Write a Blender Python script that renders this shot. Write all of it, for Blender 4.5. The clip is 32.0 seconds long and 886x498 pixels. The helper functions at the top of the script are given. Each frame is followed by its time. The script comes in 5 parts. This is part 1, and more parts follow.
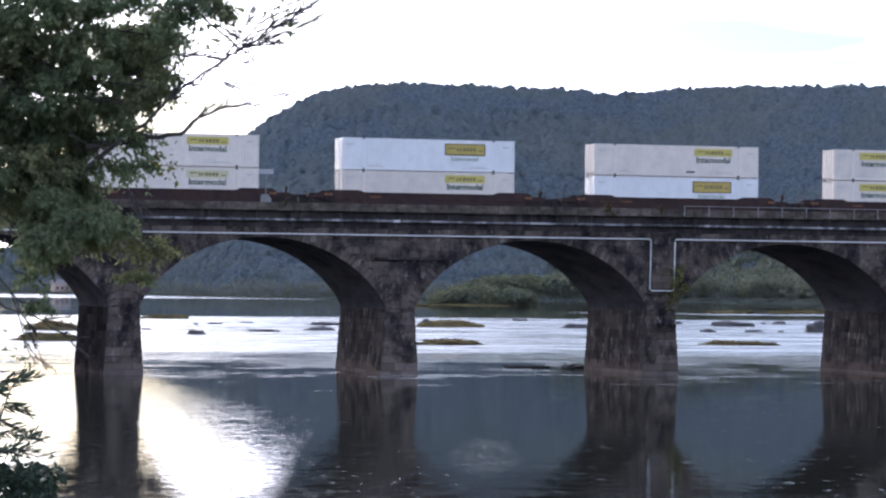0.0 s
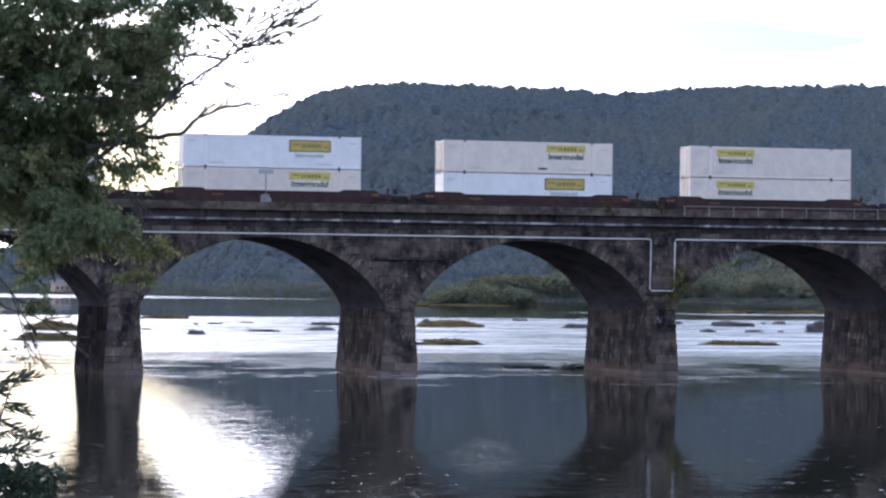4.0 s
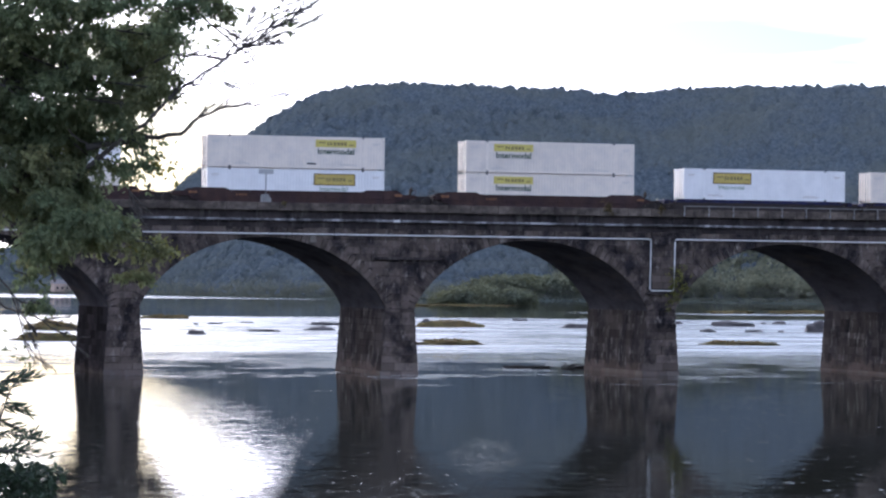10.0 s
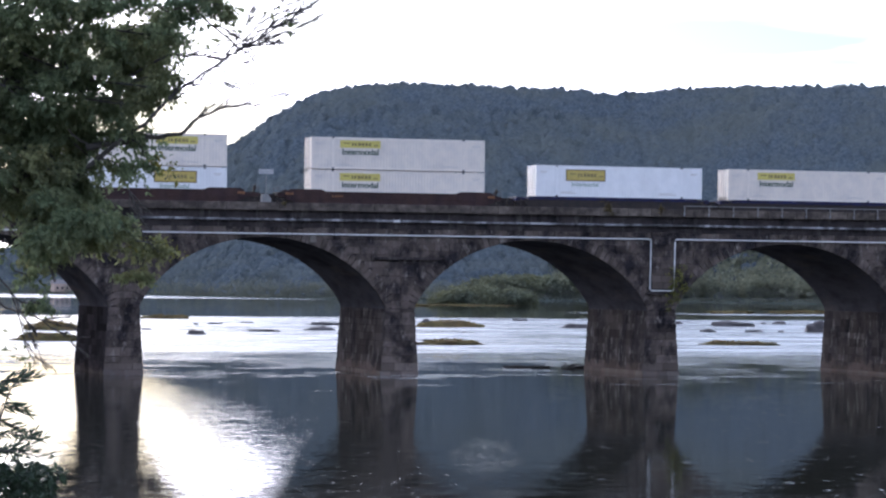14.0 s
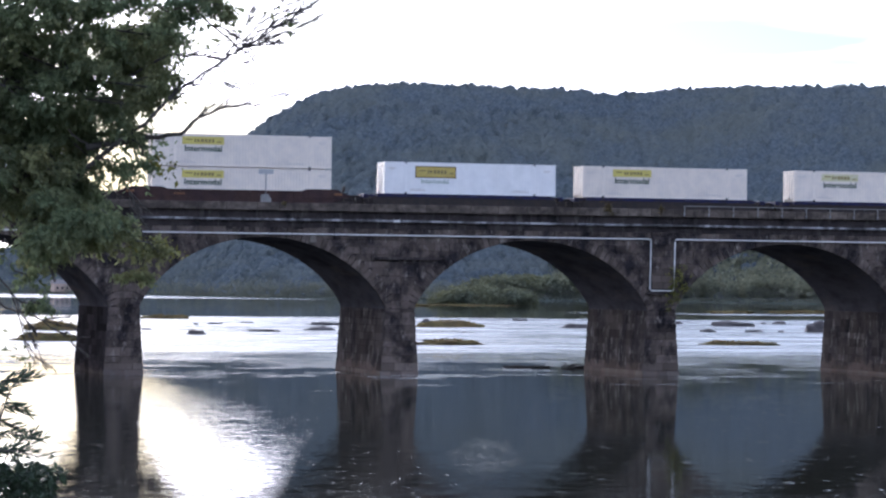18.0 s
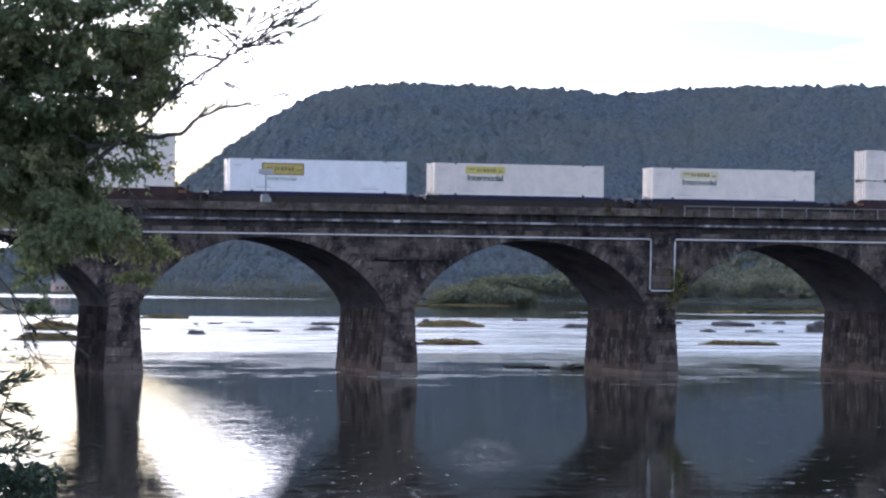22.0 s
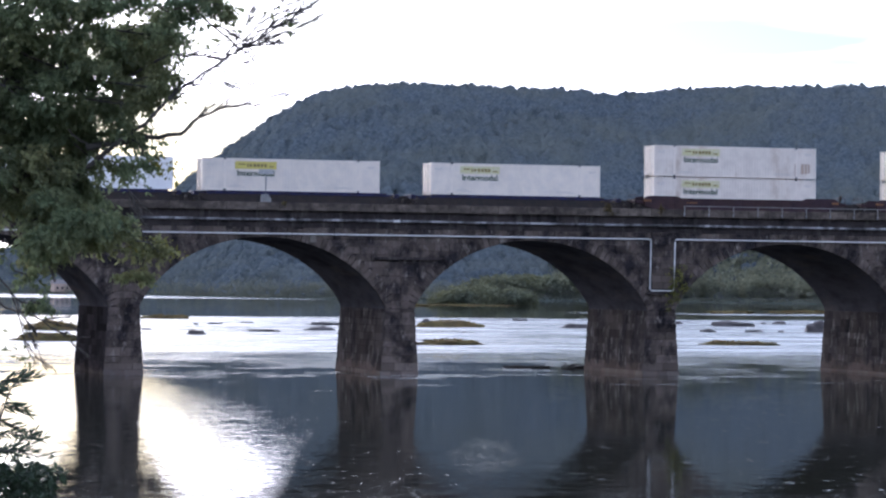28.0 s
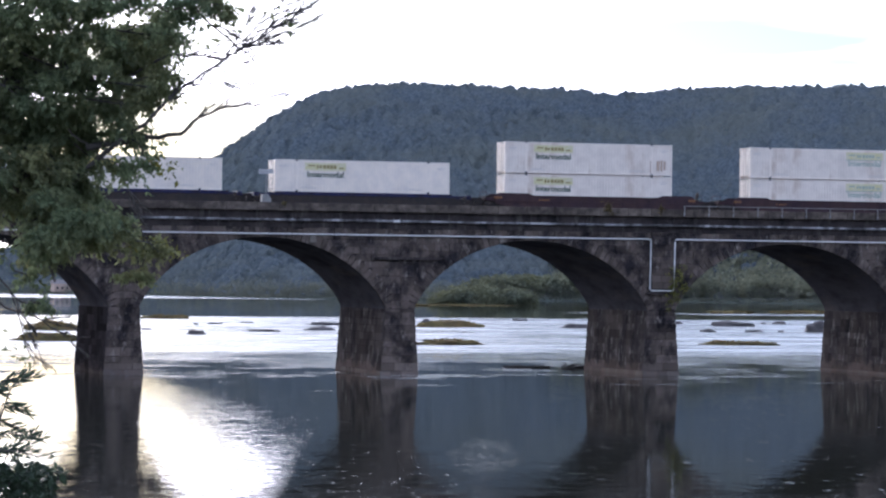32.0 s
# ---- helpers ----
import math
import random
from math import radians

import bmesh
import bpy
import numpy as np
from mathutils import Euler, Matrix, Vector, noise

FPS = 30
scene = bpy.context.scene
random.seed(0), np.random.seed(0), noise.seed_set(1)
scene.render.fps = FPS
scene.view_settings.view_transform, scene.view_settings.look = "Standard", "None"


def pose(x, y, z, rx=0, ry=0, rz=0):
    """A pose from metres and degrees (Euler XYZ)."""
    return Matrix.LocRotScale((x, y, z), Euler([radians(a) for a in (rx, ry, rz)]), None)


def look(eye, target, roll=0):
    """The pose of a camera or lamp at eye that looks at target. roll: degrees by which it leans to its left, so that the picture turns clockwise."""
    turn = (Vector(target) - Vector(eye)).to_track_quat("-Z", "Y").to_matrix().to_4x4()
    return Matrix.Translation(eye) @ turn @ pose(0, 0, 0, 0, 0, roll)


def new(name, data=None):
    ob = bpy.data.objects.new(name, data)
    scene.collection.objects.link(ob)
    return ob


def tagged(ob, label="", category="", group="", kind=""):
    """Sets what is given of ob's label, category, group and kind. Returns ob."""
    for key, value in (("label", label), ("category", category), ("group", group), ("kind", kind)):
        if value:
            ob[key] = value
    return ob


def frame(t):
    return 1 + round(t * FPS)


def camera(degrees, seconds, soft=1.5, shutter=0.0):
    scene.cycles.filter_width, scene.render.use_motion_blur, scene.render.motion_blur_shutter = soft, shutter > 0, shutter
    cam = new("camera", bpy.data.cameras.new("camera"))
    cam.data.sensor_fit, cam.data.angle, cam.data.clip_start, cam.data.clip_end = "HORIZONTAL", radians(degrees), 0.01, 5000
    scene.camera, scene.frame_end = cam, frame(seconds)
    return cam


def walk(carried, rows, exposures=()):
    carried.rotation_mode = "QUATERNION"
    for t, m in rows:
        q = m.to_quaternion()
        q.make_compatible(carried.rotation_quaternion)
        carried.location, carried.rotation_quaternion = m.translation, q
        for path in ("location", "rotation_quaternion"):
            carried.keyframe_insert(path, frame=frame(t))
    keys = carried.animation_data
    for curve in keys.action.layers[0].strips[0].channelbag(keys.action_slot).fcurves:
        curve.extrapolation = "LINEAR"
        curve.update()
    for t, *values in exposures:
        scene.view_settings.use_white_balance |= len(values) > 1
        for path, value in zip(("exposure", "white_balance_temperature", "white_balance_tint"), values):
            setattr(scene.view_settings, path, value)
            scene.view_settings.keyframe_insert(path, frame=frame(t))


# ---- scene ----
# ---- camera ----
CAM_EYE = (-42.068, -237.970, 7.943)
PAN, TILT, ROLL = 0.28014, 0.012542, 0.0098897
cam = camera(17.83, 32.0, soft=2.3, shutter=0.5)
_way = Vector((math.sin(PAN) * math.cos(TILT), math.cos(PAN) * math.cos(TILT), math.sin(TILT)))
_still = look(CAM_EYE, Vector(CAM_EYE) + 100 * _way, math.degrees(ROLL))
walk(cam, [(0.0, _still), (32.0, _still)], exposures=[(0.0, 2.27, 5700, 17.5), (32.0, 2.27, 5700, 17.5)])

# ---- world and sun ----
SUN_AZ, SUN_EL = radians(-14), radians(13)
SUN_DIR = Vector((math.sin(SUN_AZ) * math.cos(SUN_EL), math.cos(SUN_AZ) * math.cos(SUN_EL), math.sin(SUN_EL)))


def make_world():
    world = bpy.data.worlds.new("evening_sky")
    scene.world = world
    world.use_nodes = True
    nt = world.node_tree
    nt.nodes.clear()
    out = nt.nodes.new("ShaderNodeOutputWorld")
    bg = nt.nodes.new("ShaderNodeBackground")
    sky = nt.nodes.new("ShaderNodeTexSky")
    sky.sky_type = "NISHITA"
    sky.sun_disc = False
    sky.sun_elevation = SUN_EL
    sky.sun_rotation = SUN_AZ
    sky.air_density, sky.dust_density, sky.ozone_density = 1.0, 1.5, 1.5
    coord = nt.nodes.new("ShaderNodeTexCoord")
    stretch = nt.nodes.new("ShaderNodeMapping")
    stretch.inputs["Scale"].default_value = (3.2, 3.2, 22.0)
    stretch.inputs["Location"].default_value = (24.074, 37.693, 9.859)
    cloud = nt.nodes.new("ShaderNodeTexNoise")
    cloud.inputs["Scale"].default_value = 1.6
    cloud.inputs["Detail"].default_value = 5
    cloud.inputs["Roughness"].default_value = 0.5
    ramp = nt.nodes.new("ShaderNodeValToRGB")
    ramp.color_ramp.elements[0].position, ramp.color_ramp.elements[0].color = 0.48, (0.03, 0.03, 0.03, 1)
    ramp.color_ramp.interpolation = "EASE"
    ramp.color_ramp.elements[1].position, ramp.color_ramp.elements[1].color = 0.62, (1, 1, 1, 1)
    glow = nt.nodes.new("ShaderNodeVectorMath")
    glow.operation = "DOT_PRODUCT"
    glow.inputs[1].default_value = SUN_DIR
    lift = nt.nodes.new("ShaderNodeMapRange")
    lift.interpolation_type = "SMOOTHSTEP"
    lift.inputs["From Min"].default_value, lift.inputs["From Max"].default_value = 0.86, 1.0
    lift.inputs["To Min"].default_value, lift.inputs["To Max"].default_value = 8.6, 17.0
    bright = nt.nodes.new("ShaderNodeVectorMath")
    bright.operation = "SCALE"
    tone = nt.nodes.new("ShaderNodeMix")
    tone.data_type = "RGBA"
    tone.inputs["A"].default_value, tone.inputs["B"].default_value = (0.93, 0.97, 1.06, 1), (1.12, 0.985, 0.87, 1)
    warm = nt.nodes.new("ShaderNodeMapRange")
    warm.inputs["From Min"].default_value, warm.inputs["From Max"].default_value = 0.80, 0.98
    nt.links.new(glow.outputs["Value"], warm.inputs["Value"])
    nt.links.new(warm.outputs["Result"], tone.inputs["Factor"])
    nt.links.new(tone.outputs["Result"], bright.inputs[0])
    mix = nt.nodes.new("ShaderNodeMix")
    mix.data_type = "RGBA"
    nt.links.new(coord.outputs["Generated"], stretch.inputs["Vector"])
    nt.links.new(stretch.outputs["Vector"], cloud.inputs["Vector"])
    nt.links.new(cloud.outputs["Fac"], ramp.inputs["Fac"])
    nt.links.new(coord.outputs["Generated"], glow.inputs[0])
    nt.links.new(glow.outputs["Value"], lift.inputs["Value"])
    nt.links.new(lift.outputs["Result"], bright.inputs["Scale"])
    split = nt.nodes.new("ShaderNodeSeparateXYZ")
    high = nt.nodes.new("ShaderNodeMapRange")
    high.interpolation_type = "SMOOTHSTEP"
    high.inputs["From Min"].default_value, high.inputs["From Max"].default_value = 0.064, 0.102
    high.inputs["To Min"].default_value, high.inputs["To Max"].default_value = 1.0, 0.72
    thinner = nt.nodes.new("ShaderNodeMath")
    thinner.operation = "MULTIPLY"
    nt.links.new(coord.outputs["Generated"], split.inputs["Vector"])
    nt.links.new(split.outputs["Z"], high.inputs["Value"])
    nt.links.new(high.outputs["Result"], thinner.inputs[0])
    nt.links.new(ramp.outputs["Color"], thinner.inputs[1])
    nt.links.new(thinner.outputs["Value"], mix.inputs["Factor"])
    veil = nt.nodes.new("ShaderNodeVectorMath")
    veil.operation = "MULTIPLY"
    veil.inputs[1].default_value = (0.235, 0.265, 0.325)
    nt.links.new(sky.outputs["Color"], veil.inputs[0])
    nt.links.new(veil.outputs["Vector"], mix.inputs["A"])
    nt.links.new(bright.outputs["Vector"], mix.inputs["B"])
    nt.links.new(mix.outputs["Result"], bg.inputs["Color"])
    bg.inputs["Strength"].default_value = 0.10
    nt.links.new(bg.outputs["Background"], out.inputs["Surface"])
    lamp = bpy.data.lights.new("sun", "SUN")
    lamp.energy, lamp.angle, lamp.color = 0.5, radians(30), (1.0, 0.93, 0.84)
    new("sun", lamp).matrix_world = look((0, 0, 60), Vector((0, 0, 60)) - SUN_DIR)


make_world()


# ---- materials ----
def material(name, base, rough=0.8, metal=0.0, grain=None, stain=None, bump=0.0, bump_scale=6.0, island=0.0, per_object=0.0, spec=0.5, thin=0.0, lean=0.0, foot=None):
    """grain, stain: (colour, scale, amount) laid over the base by noise in metres; island, per_object: brightness spread of the pieces."""
    m = bpy.data.materials.new(name)
    m.use_nodes = True
    nt = m.node_tree
    b = nt.nodes["Principled BSDF"]
    b.inputs["Roughness"].default_value, b.inputs["Metallic"].default_value = rough, metal
    b.inputs["Specular IOR Level"].default_value = spec
    geo = nt.nodes.new("ShaderNodeNewGeometry")
    where = geo.outputs["Position"]
    if per_object < 0 or (name.startswith("car_") or name.startswith("box_")):
        where = nt.nodes.new("ShaderNodeTexCoord").outputs["Object"]
    last = None
    for k, layer in enumerate((grain, stain)):
        if not layer:
            continue
        colour, scale, amount = layer[:3]
        squash = layer[3] if len(layer) > 3 else (1, 1, 1)
        mp = nt.nodes.new("ShaderNodeMapping")
        mp.inputs["Scale"].default_value = squash
        n = nt.nodes.new("ShaderNodeTexNoise")
        n.inputs["Scale"].default_value, n.inputs["Detail"].default_value, n.inputs["Roughness"].default_value = scale, 6, 0.65
        r = nt.nodes.new("ShaderNodeMapRange")
        r.inputs["From Min"].default_value, r.inputs["From Max"].default_value = layer[4] if len(layer) > 4 else (0.40, 0.66)
        r.inputs["To Max"].default_value = amount
        mx = nt.nodes.new("ShaderNodeMix")
        mx.data_type = "RGBA"
        nt.links.new(where, mp.inputs["Vector"])
        nt.links.new(mp.outputs["Vector"], n.inputs["Vector"])
        nt.links.new(n.outputs["Fac"], r.inputs["Value"])
        nt.links.new(r.outputs["Result"], mx.inputs["Factor"])
        if last:
            nt.links.new(last, mx.inputs["A"])
        else:
            mx.inputs["A"].default_value = (*base, 1)
        mx.inputs["B"].default_value = (*colour, 1)
        last = mx.outputs["Result"]
    if foot:
        # pale band that floods have washed: colour, height, amount
        up = nt.nodes.new("ShaderNodeSeparateXYZ")
        n = nt.nodes.new("ShaderNodeTexNoise")
        n.inputs["Scale"].default_value, n.inputs["Detail"].default_value, n.inputs["Roughness"].default_value = 0.8, 6, 0.7
        shift = nt.nodes.new("ShaderNodeMath")
        shift.operation = "MULTIPLY_ADD"
        shift.inputs[1].default_value = 4.6
        band = nt.nodes.new("ShaderNodeMapRange")
        band.interpolation_type = "SMOOTHSTEP"
        band.inputs["From Min"].default_value, band.inputs["From Max"].default_value = foot[1] + 2.3 + 0.5, foot[1] + 2.3 - 0.5
        band.inputs["To Max"].default_value = foot[2]
        mx = nt.nodes.new("ShaderNodeMix")
        mx.data_type = "RGBA"
        mx.inputs["B"].default_value = (*foot[0], 1)
        nt.links.new(where, up.inputs["Vector"])
        nt.links.new(where, n.inputs["Vector"])
        nt.links.new(n.outputs["Fac"], shift.inputs[0])
        nt.links.new(up.outputs["Z"], shift.inputs[2])
        nt.links.new(shift.outputs["Value"], band.inputs["Value"])
        nt.links.new(band.outputs["Result"], mx.inputs["Factor"])
        nt.links.new(last, mx.inputs["A"])
        last = mx.outputs["Result"]
    spread = island or abs(per_object)
    if spread:
        src = geo.outputs["Random Per Island"] if island else nt.nodes.new("ShaderNodeObjectInfo").outputs["Random"]
        r = nt.nodes.new("ShaderNodeMapRange")
        r.inputs["To Min"].default_value, r.inputs["To Max"].default_value = 1 - spread, 1 + spread
        v = nt.nodes.new("ShaderNodeVectorMath")
        v.operation = "SCALE"
        if last:
            nt.links.new(last, v.inputs[0])
        else:
            v.inputs[0].default_value = base
        nt.links.new(src, r.inputs["Value"])
        nt.links.new(r.outputs["Result"], v.inputs["Scale"])
        last = v.outputs["Vector"]
    if last:
        nt.links.new(last, b.inputs["Base Color"])
    else:
        b.inputs["Base Color"].default_value = (*base, 1)
    if thin:
        tr = nt.nodes.new("ShaderNodeBsdfTranslucent")
        both = nt.nodes.new("ShaderNodeMixShader")
        both.inputs["Fac"].default_value = thin
        if last:
            nt.links.new(last, tr.inputs["Color"])
        else:
            tr.inputs["Color"].default_value = (*base, 1)
        nt.links.new(b.outputs["BSDF"], both.inputs[1])
        nt.links.new(tr.outputs["BSDF"], both.inputs[2])
        nt.links.new(both.outputs["Shader"], nt.nodes["Material Output"].inputs["Surface"])
    if lean:
        turn = nt.nodes.new("ShaderNodeMix")
        turn.data_type = "VECTOR"
        turn.inputs["Factor"].default_value = lean
        turn.inputs["B"].default_value = (0, 0, 1)
        unit = nt.nodes.new("ShaderNodeVectorMath")
        unit.operation = "NORMALIZE"
        nt.links.new(geo.outputs["Normal"], turn.inputs["A"])
        nt.links.new(turn.outputs["Result"], unit.inputs[0])
        nt.links.new(unit.outputs["Vector"], b.inputs["Normal"])
    if bump:
        n = nt.nodes.new("ShaderNodeTexNoise")
        n.inputs["Scale"].default_value, n.inputs["Detail"].default_value = bump_scale, 6
        bp = nt.nodes.new("ShaderNodeBump")
        bp.inputs["Strength"].default_value, bp.inputs["Distance"].default_value = min(1.0, bump * 10), bump
        nt.links.new(where, n.inputs["Vector"])
        nt.links.new(n.outputs["Fac"], bp.inputs["Height"])
        nt.links.new(bp.outputs["Normal"], b.inputs["Normal"])
    return m


M = {}
M["stone"] = material("stone_sooty", (0.122, 0.098, 0.085), 0.9, grain=((0.022, 0.020, 0.023), 0.50, 0.97, (1, 1, 0.75), (0.42, 0.60)), stain=((0.30, 0.265, 0.235), 2.1, 0.8, (1, 1, 0.45), (0.57, 0.74)), bump=0.08, bump_scale=3.0, per_object=0.30, spec=0.0, foot=((0.145, 0.118, 0.102), 1.25, 0.85))
# Pier sides: sooty stone, its colours also darkened to put shade on them.
M["stone_flank"] = material("stone_flank_soot_shade", (0.080, 0.070, 0.068), 0.9, grain=((0.034, 0.032, 0.036), 0.6, 0.9, (1, 1, 0.5), (0.42, 0.60)), stain=((0.30, 0.29, 0.27), 1.5, 0.8, (1, 1, 0.30), (0.56, 0.72)), bump=0.09, bump_scale=2.5, per_object=0.28, spec=0.0, foot=((0.130, 0.104, 0.094), 0.85, 0.8))
M["stone_black"] = material("stone_black_soot_shade", (0.038, 0.034, 0.037), 0.9, grain=((0.022, 0.021, 0.024), 0.6, 0.9), stain=((0.085, 0.076, 0.072), 1.1, 0.6, (1, 1, 0.3), (0.58, 0.74)), bump=0.09, bump_scale=2.5, per_object=0.4, spec=0.0, foot=((0.085, 0.070, 0.064), 0.5, 0.7))
M["stone_core"] = material("stone_mortar", (0.066, 0.055, 0.053), 0.95, grain=((0.016, 0.015, 0.017), 0.55, 0.95), stain=((0.17, 0.15, 0.135), 1.2, 0.6, (1, 1, 0.2), (0.54, 0.72)), bump=0.08, bump_scale=2.0, spec=0.0)
M["stone_wet"] = material("stone_flood_washed", (0.150, 0.117, 0.103), 0.85, grain=((0.050, 0.043, 0.043), 0.9, 0.9), stain=((0.23, 0.205, 0.185), 0.9, 0.6), bump=0.06, bump_scale=3.0, per_object=0.18, spec=0.0)
M["soffit"] = material("soffit_soot", (0.080, 0.078, 0.090), 0.95, grain=((0.040, 0.040, 0.048), 0.5, 0.95, (1, 0.4, 1)), stain=((0.115, 0.098, 0.090), 0.6, 0.6, (1, 0.2, 1), (0.52, 0.70)), bump=0.10, bump_scale=2.0, spec=0.0)
M["coping"] = material("coping_stone", (0.165, 0.137, 0.115), 0.9, grain=((0.060, 0.050, 0.045), 1.3, 1.0), stain=((0.055, 0.047, 0.043), 0.5, 0.8, (1, 1, 2.5)), bump=0.03, bump_scale=4.0, per_object=0.18, spec=0.0)
M["string"] = material("string_course_limewashed", (0.40, 0.395, 0.41), 0.85, grain=((0.10, 0.095, 0.10), 1.1, 1.0, (1, 1, 1), (0.42, 0.58)), stain=((0.05, 0.047, 0.048), 0.30, 1.0, (1, 1, 1), (0.46, 0.58)), bump=0.02)
M["pipe"] = material("pipe_white_paint", (0.68, 0.68, 0.68), 0.45, grain=((0.45, 0.44, 0.42), 1.2, 0.6))
M["galv"] = material("galvanised_steel", (0.26, 0.26, 0.26), 0.6, 0.4, grain=((0.15, 0.14, 0.135), 3.0, 0.7))
M["sign_paint"] = material("sign_grey_paint", (0.42, 0.42, 0.43), 0.6, grain=((0.32, 0.32, 0.33), 2.0, 0.7))
M["concrete"] = material("concrete_pale", (0.17, 0.15, 0.13), 0.9, grain=((0.10, 0.09, 0.08), 3.0, 0.7), bump=0.01)
M["ballast"] = material("ballast_gravel", (0.16, 0.145, 0.135), 0.95, grain=((0.07, 0.065, 0.06), 14.0, 0.9), bump=0.05, bump_scale=12)
M["rail"] = material("rail_steel", (0.16, 0.11, 0.09), 0.5, 0.7, grain=((0.09, 0.05, 0.035), 3.0, 0.8))
M["tie"] = material("tie_timber", (0.07, 0.055, 0.045), 0.9, grain=((0.035, 0.03, 0.027), 5.0, 0.8))
M["box_old"] = material("box_cream_paint", (0.81, 0.725, 0.635), 0.5, grain=((0.66, 0.605, 0.56), 1.1, 0.7), stain=((0.46, 0.41, 0.37), 0.5, 0.22, (1, 1, 0.6)), per_object=-0.05)
M["box_new"] = material("box_bright_white_paint", (0.84, 0.84, 0.85), 0.4, grain=((0.72, 0.73, 0.75), 1.0, 0.6), stain=((0.6, 0.59, 0.58), 0.8, 0.25, (1, 1, 0.4)))
M["box_worn"] = material("box_weathered_paint", (0.80, 0.72, 0.645), 0.55, grain=((0.66, 0.585, 0.52), 0.9, 0.8), stain=((0.42, 0.29, 0.20), 0.7, 0.5, (1, 1, 0.35), (0.52, 0.70)), per_object=-0.05)
M["box_dark"] = material("box_black_steel", (0.05, 0.05, 0.055), 0.6)
M["yellow"] = material("box_yellow_vinyl", (0.52, 0.40, 0.10), 0.5, grain=((0.42, 0.31, 0.08), 2.0, 0.8))
M["yellow_clear"] = material("box_yellow_vinyl_clear", (0.60, 0.52, 0.13), 0.5, grain=((0.52, 0.42, 0.11), 2.0, 0.8))
M["brown_ink"] = material("box_brown_ink", (0.20, 0.15, 0.05), 0.5, grain=((0.30, 0.24, 0.08), 5.0, 0.7))
M["stencil"] = material("box_stencil_ink", (0.52, 0.48, 0.46), 0.6, grain=((0.66, 0.62, 0.58), 4.0, 0.8))
M["yellow_faded"] = material("box_yellow_vinyl_faded", (0.60, 0.56, 0.30), 0.6, grain=((0.66, 0.63, 0.50), 2.0, 0.8))
M["brown_band"] = material("box_brown_vinyl", (0.16, 0.11, 0.035), 0.5)
M["green_ink"] = material("box_green_vinyl", (0.05, 0.085, 0.06), 0.5, grain=((0.09, 0.13, 0.10), 4.0, 0.5))
M["green_faded"] = material("box_green_vinyl_faded", (0.30, 0.38, 0.32), 0.6, grain=((0.42, 0.47, 0.43), 3.0, 0.6))
M["rust_patch"] = material("box_rust", (0.45, 0.34, 0.27), 0.8, grain=((0.5, 0.38, 0.3), 3.0, 0.8))
M["car_red"] = material("car_red_brown_paint", (0.056, 0.035, 0.036), 0.75, grain=((0.030, 0.022, 0.023), 1.5, 0.8), stain=((0.095, 0.052, 0.035), 0.8, 0.4, (1, 1, 0.5)), bump=0.01, spec=0.12)
M["car_purple"] = material("car_weathered_maroon_paint", (0.052, 0.033, 0.041), 0.7, grain=((0.03, 0.022, 0.03), 1.3, 0.8), stain=((0.10, 0.055, 0.04), 0.7, 0.4), bump=0.01, spec=0.12)
M["car_navy"] = material("car_navy_paint", (0.028, 0.030, 0.085), 0.6, grain=((0.03, 0.025, 0.035), 1.3, 0.8), bump=0.01, spec=0.12)
M["car_black"] = material("car_black_steel", (0.035, 0.032, 0.032), 0.7, grain=((0.07, 0.05, 0.04), 2.0, 0.6), spec=0.12)
M["car_orange"] = material("car_orange_paint", (0.22, 0.11, 0.055), 0.7, grain=((0.10, 0.05, 0.035), 3.0, 0.8), spec=0.12)
M["car_wheel"] = material("car_wheel_steel", (0.10, 0.08, 0.07), 0.5, 0.5, spec=0.12)
# Hill foliage: blue-grey, low-contrast base colours carry the haze of the distance.
M["forest"] = material("forest_crowns_hazed", (0.110, 0.133, 0.151), 0.95, grain=((0.054, 0.071, 0.086), 0.42, 0.95), stain=((0.115, 0.126, 0.111), 0.016, 0.7), spec=0.0)
M["forest_leaf"] = material("forest_leaf_hazed", (0.094, 0.119, 0.128), 0.95, grain=((0.066, 0.088, 0.098), 0.4, 0.9), stain=((0.142, 0.153, 0.132), 0.014, 0.7), island=0.10, spec=0.0, thin=0.2, lean=0.8)
M["oak_leaf"] = material("oak_leaf_hazed", (0.074, 0.097, 0.104), 0.95, grain=((0.058, 0.079, 0.088), 0.3, 0.9), island=0.12, spec=0.0, thin=0.2, lean=0.75)
M["ash_leaf"] = material("ash_leaf_hazed", (0.118, 0.138, 0.140), 0.95, grain=((0.096, 0.116, 0.122), 0.3, 0.9), stain=((0.165, 0.160, 0.120), 0.03, 0.7), island=0.12, spec=0.0, thin=0.25, lean=0.75)
# Lower woods: colours lifted paler than real leaves, as haze would show them.
M["slope_leaf"] = material("slope_leaf_hazed", (0.310, 0.322, 0.220), 0.95, grain=((0.165, 0.188, 0.142), 0.12, 0.9), stain=((0.165, 0.175, 0.125), 0.03, 0.7, (1, 1, 1), (0.48, 0.66)), island=0.06, spec=0.0, thin=0.3, lean=0.88)
M["shore_green"] = material("shore_foliage_hazed", (0.195, 0.212, 0.175), 0.95, grain=((0.125, 0.146, 0.128), 0.14, 0.9), stain=((0.165, 0.168, 0.125), 0.03, 0.7), island=0.15, spec=0.0, thin=0.35, lean=0.7)
M["island_green"] = material("island_foliage_hazed", (0.205, 0.226, 0.158), 0.95, grain=((0.128, 0.152, 0.122), 0.16, 0.9), stain=((0.205, 0.205, 0.10), 0.05, 0.7), island=0.10, spec=0.0, thin=0.35, lean=0.7)
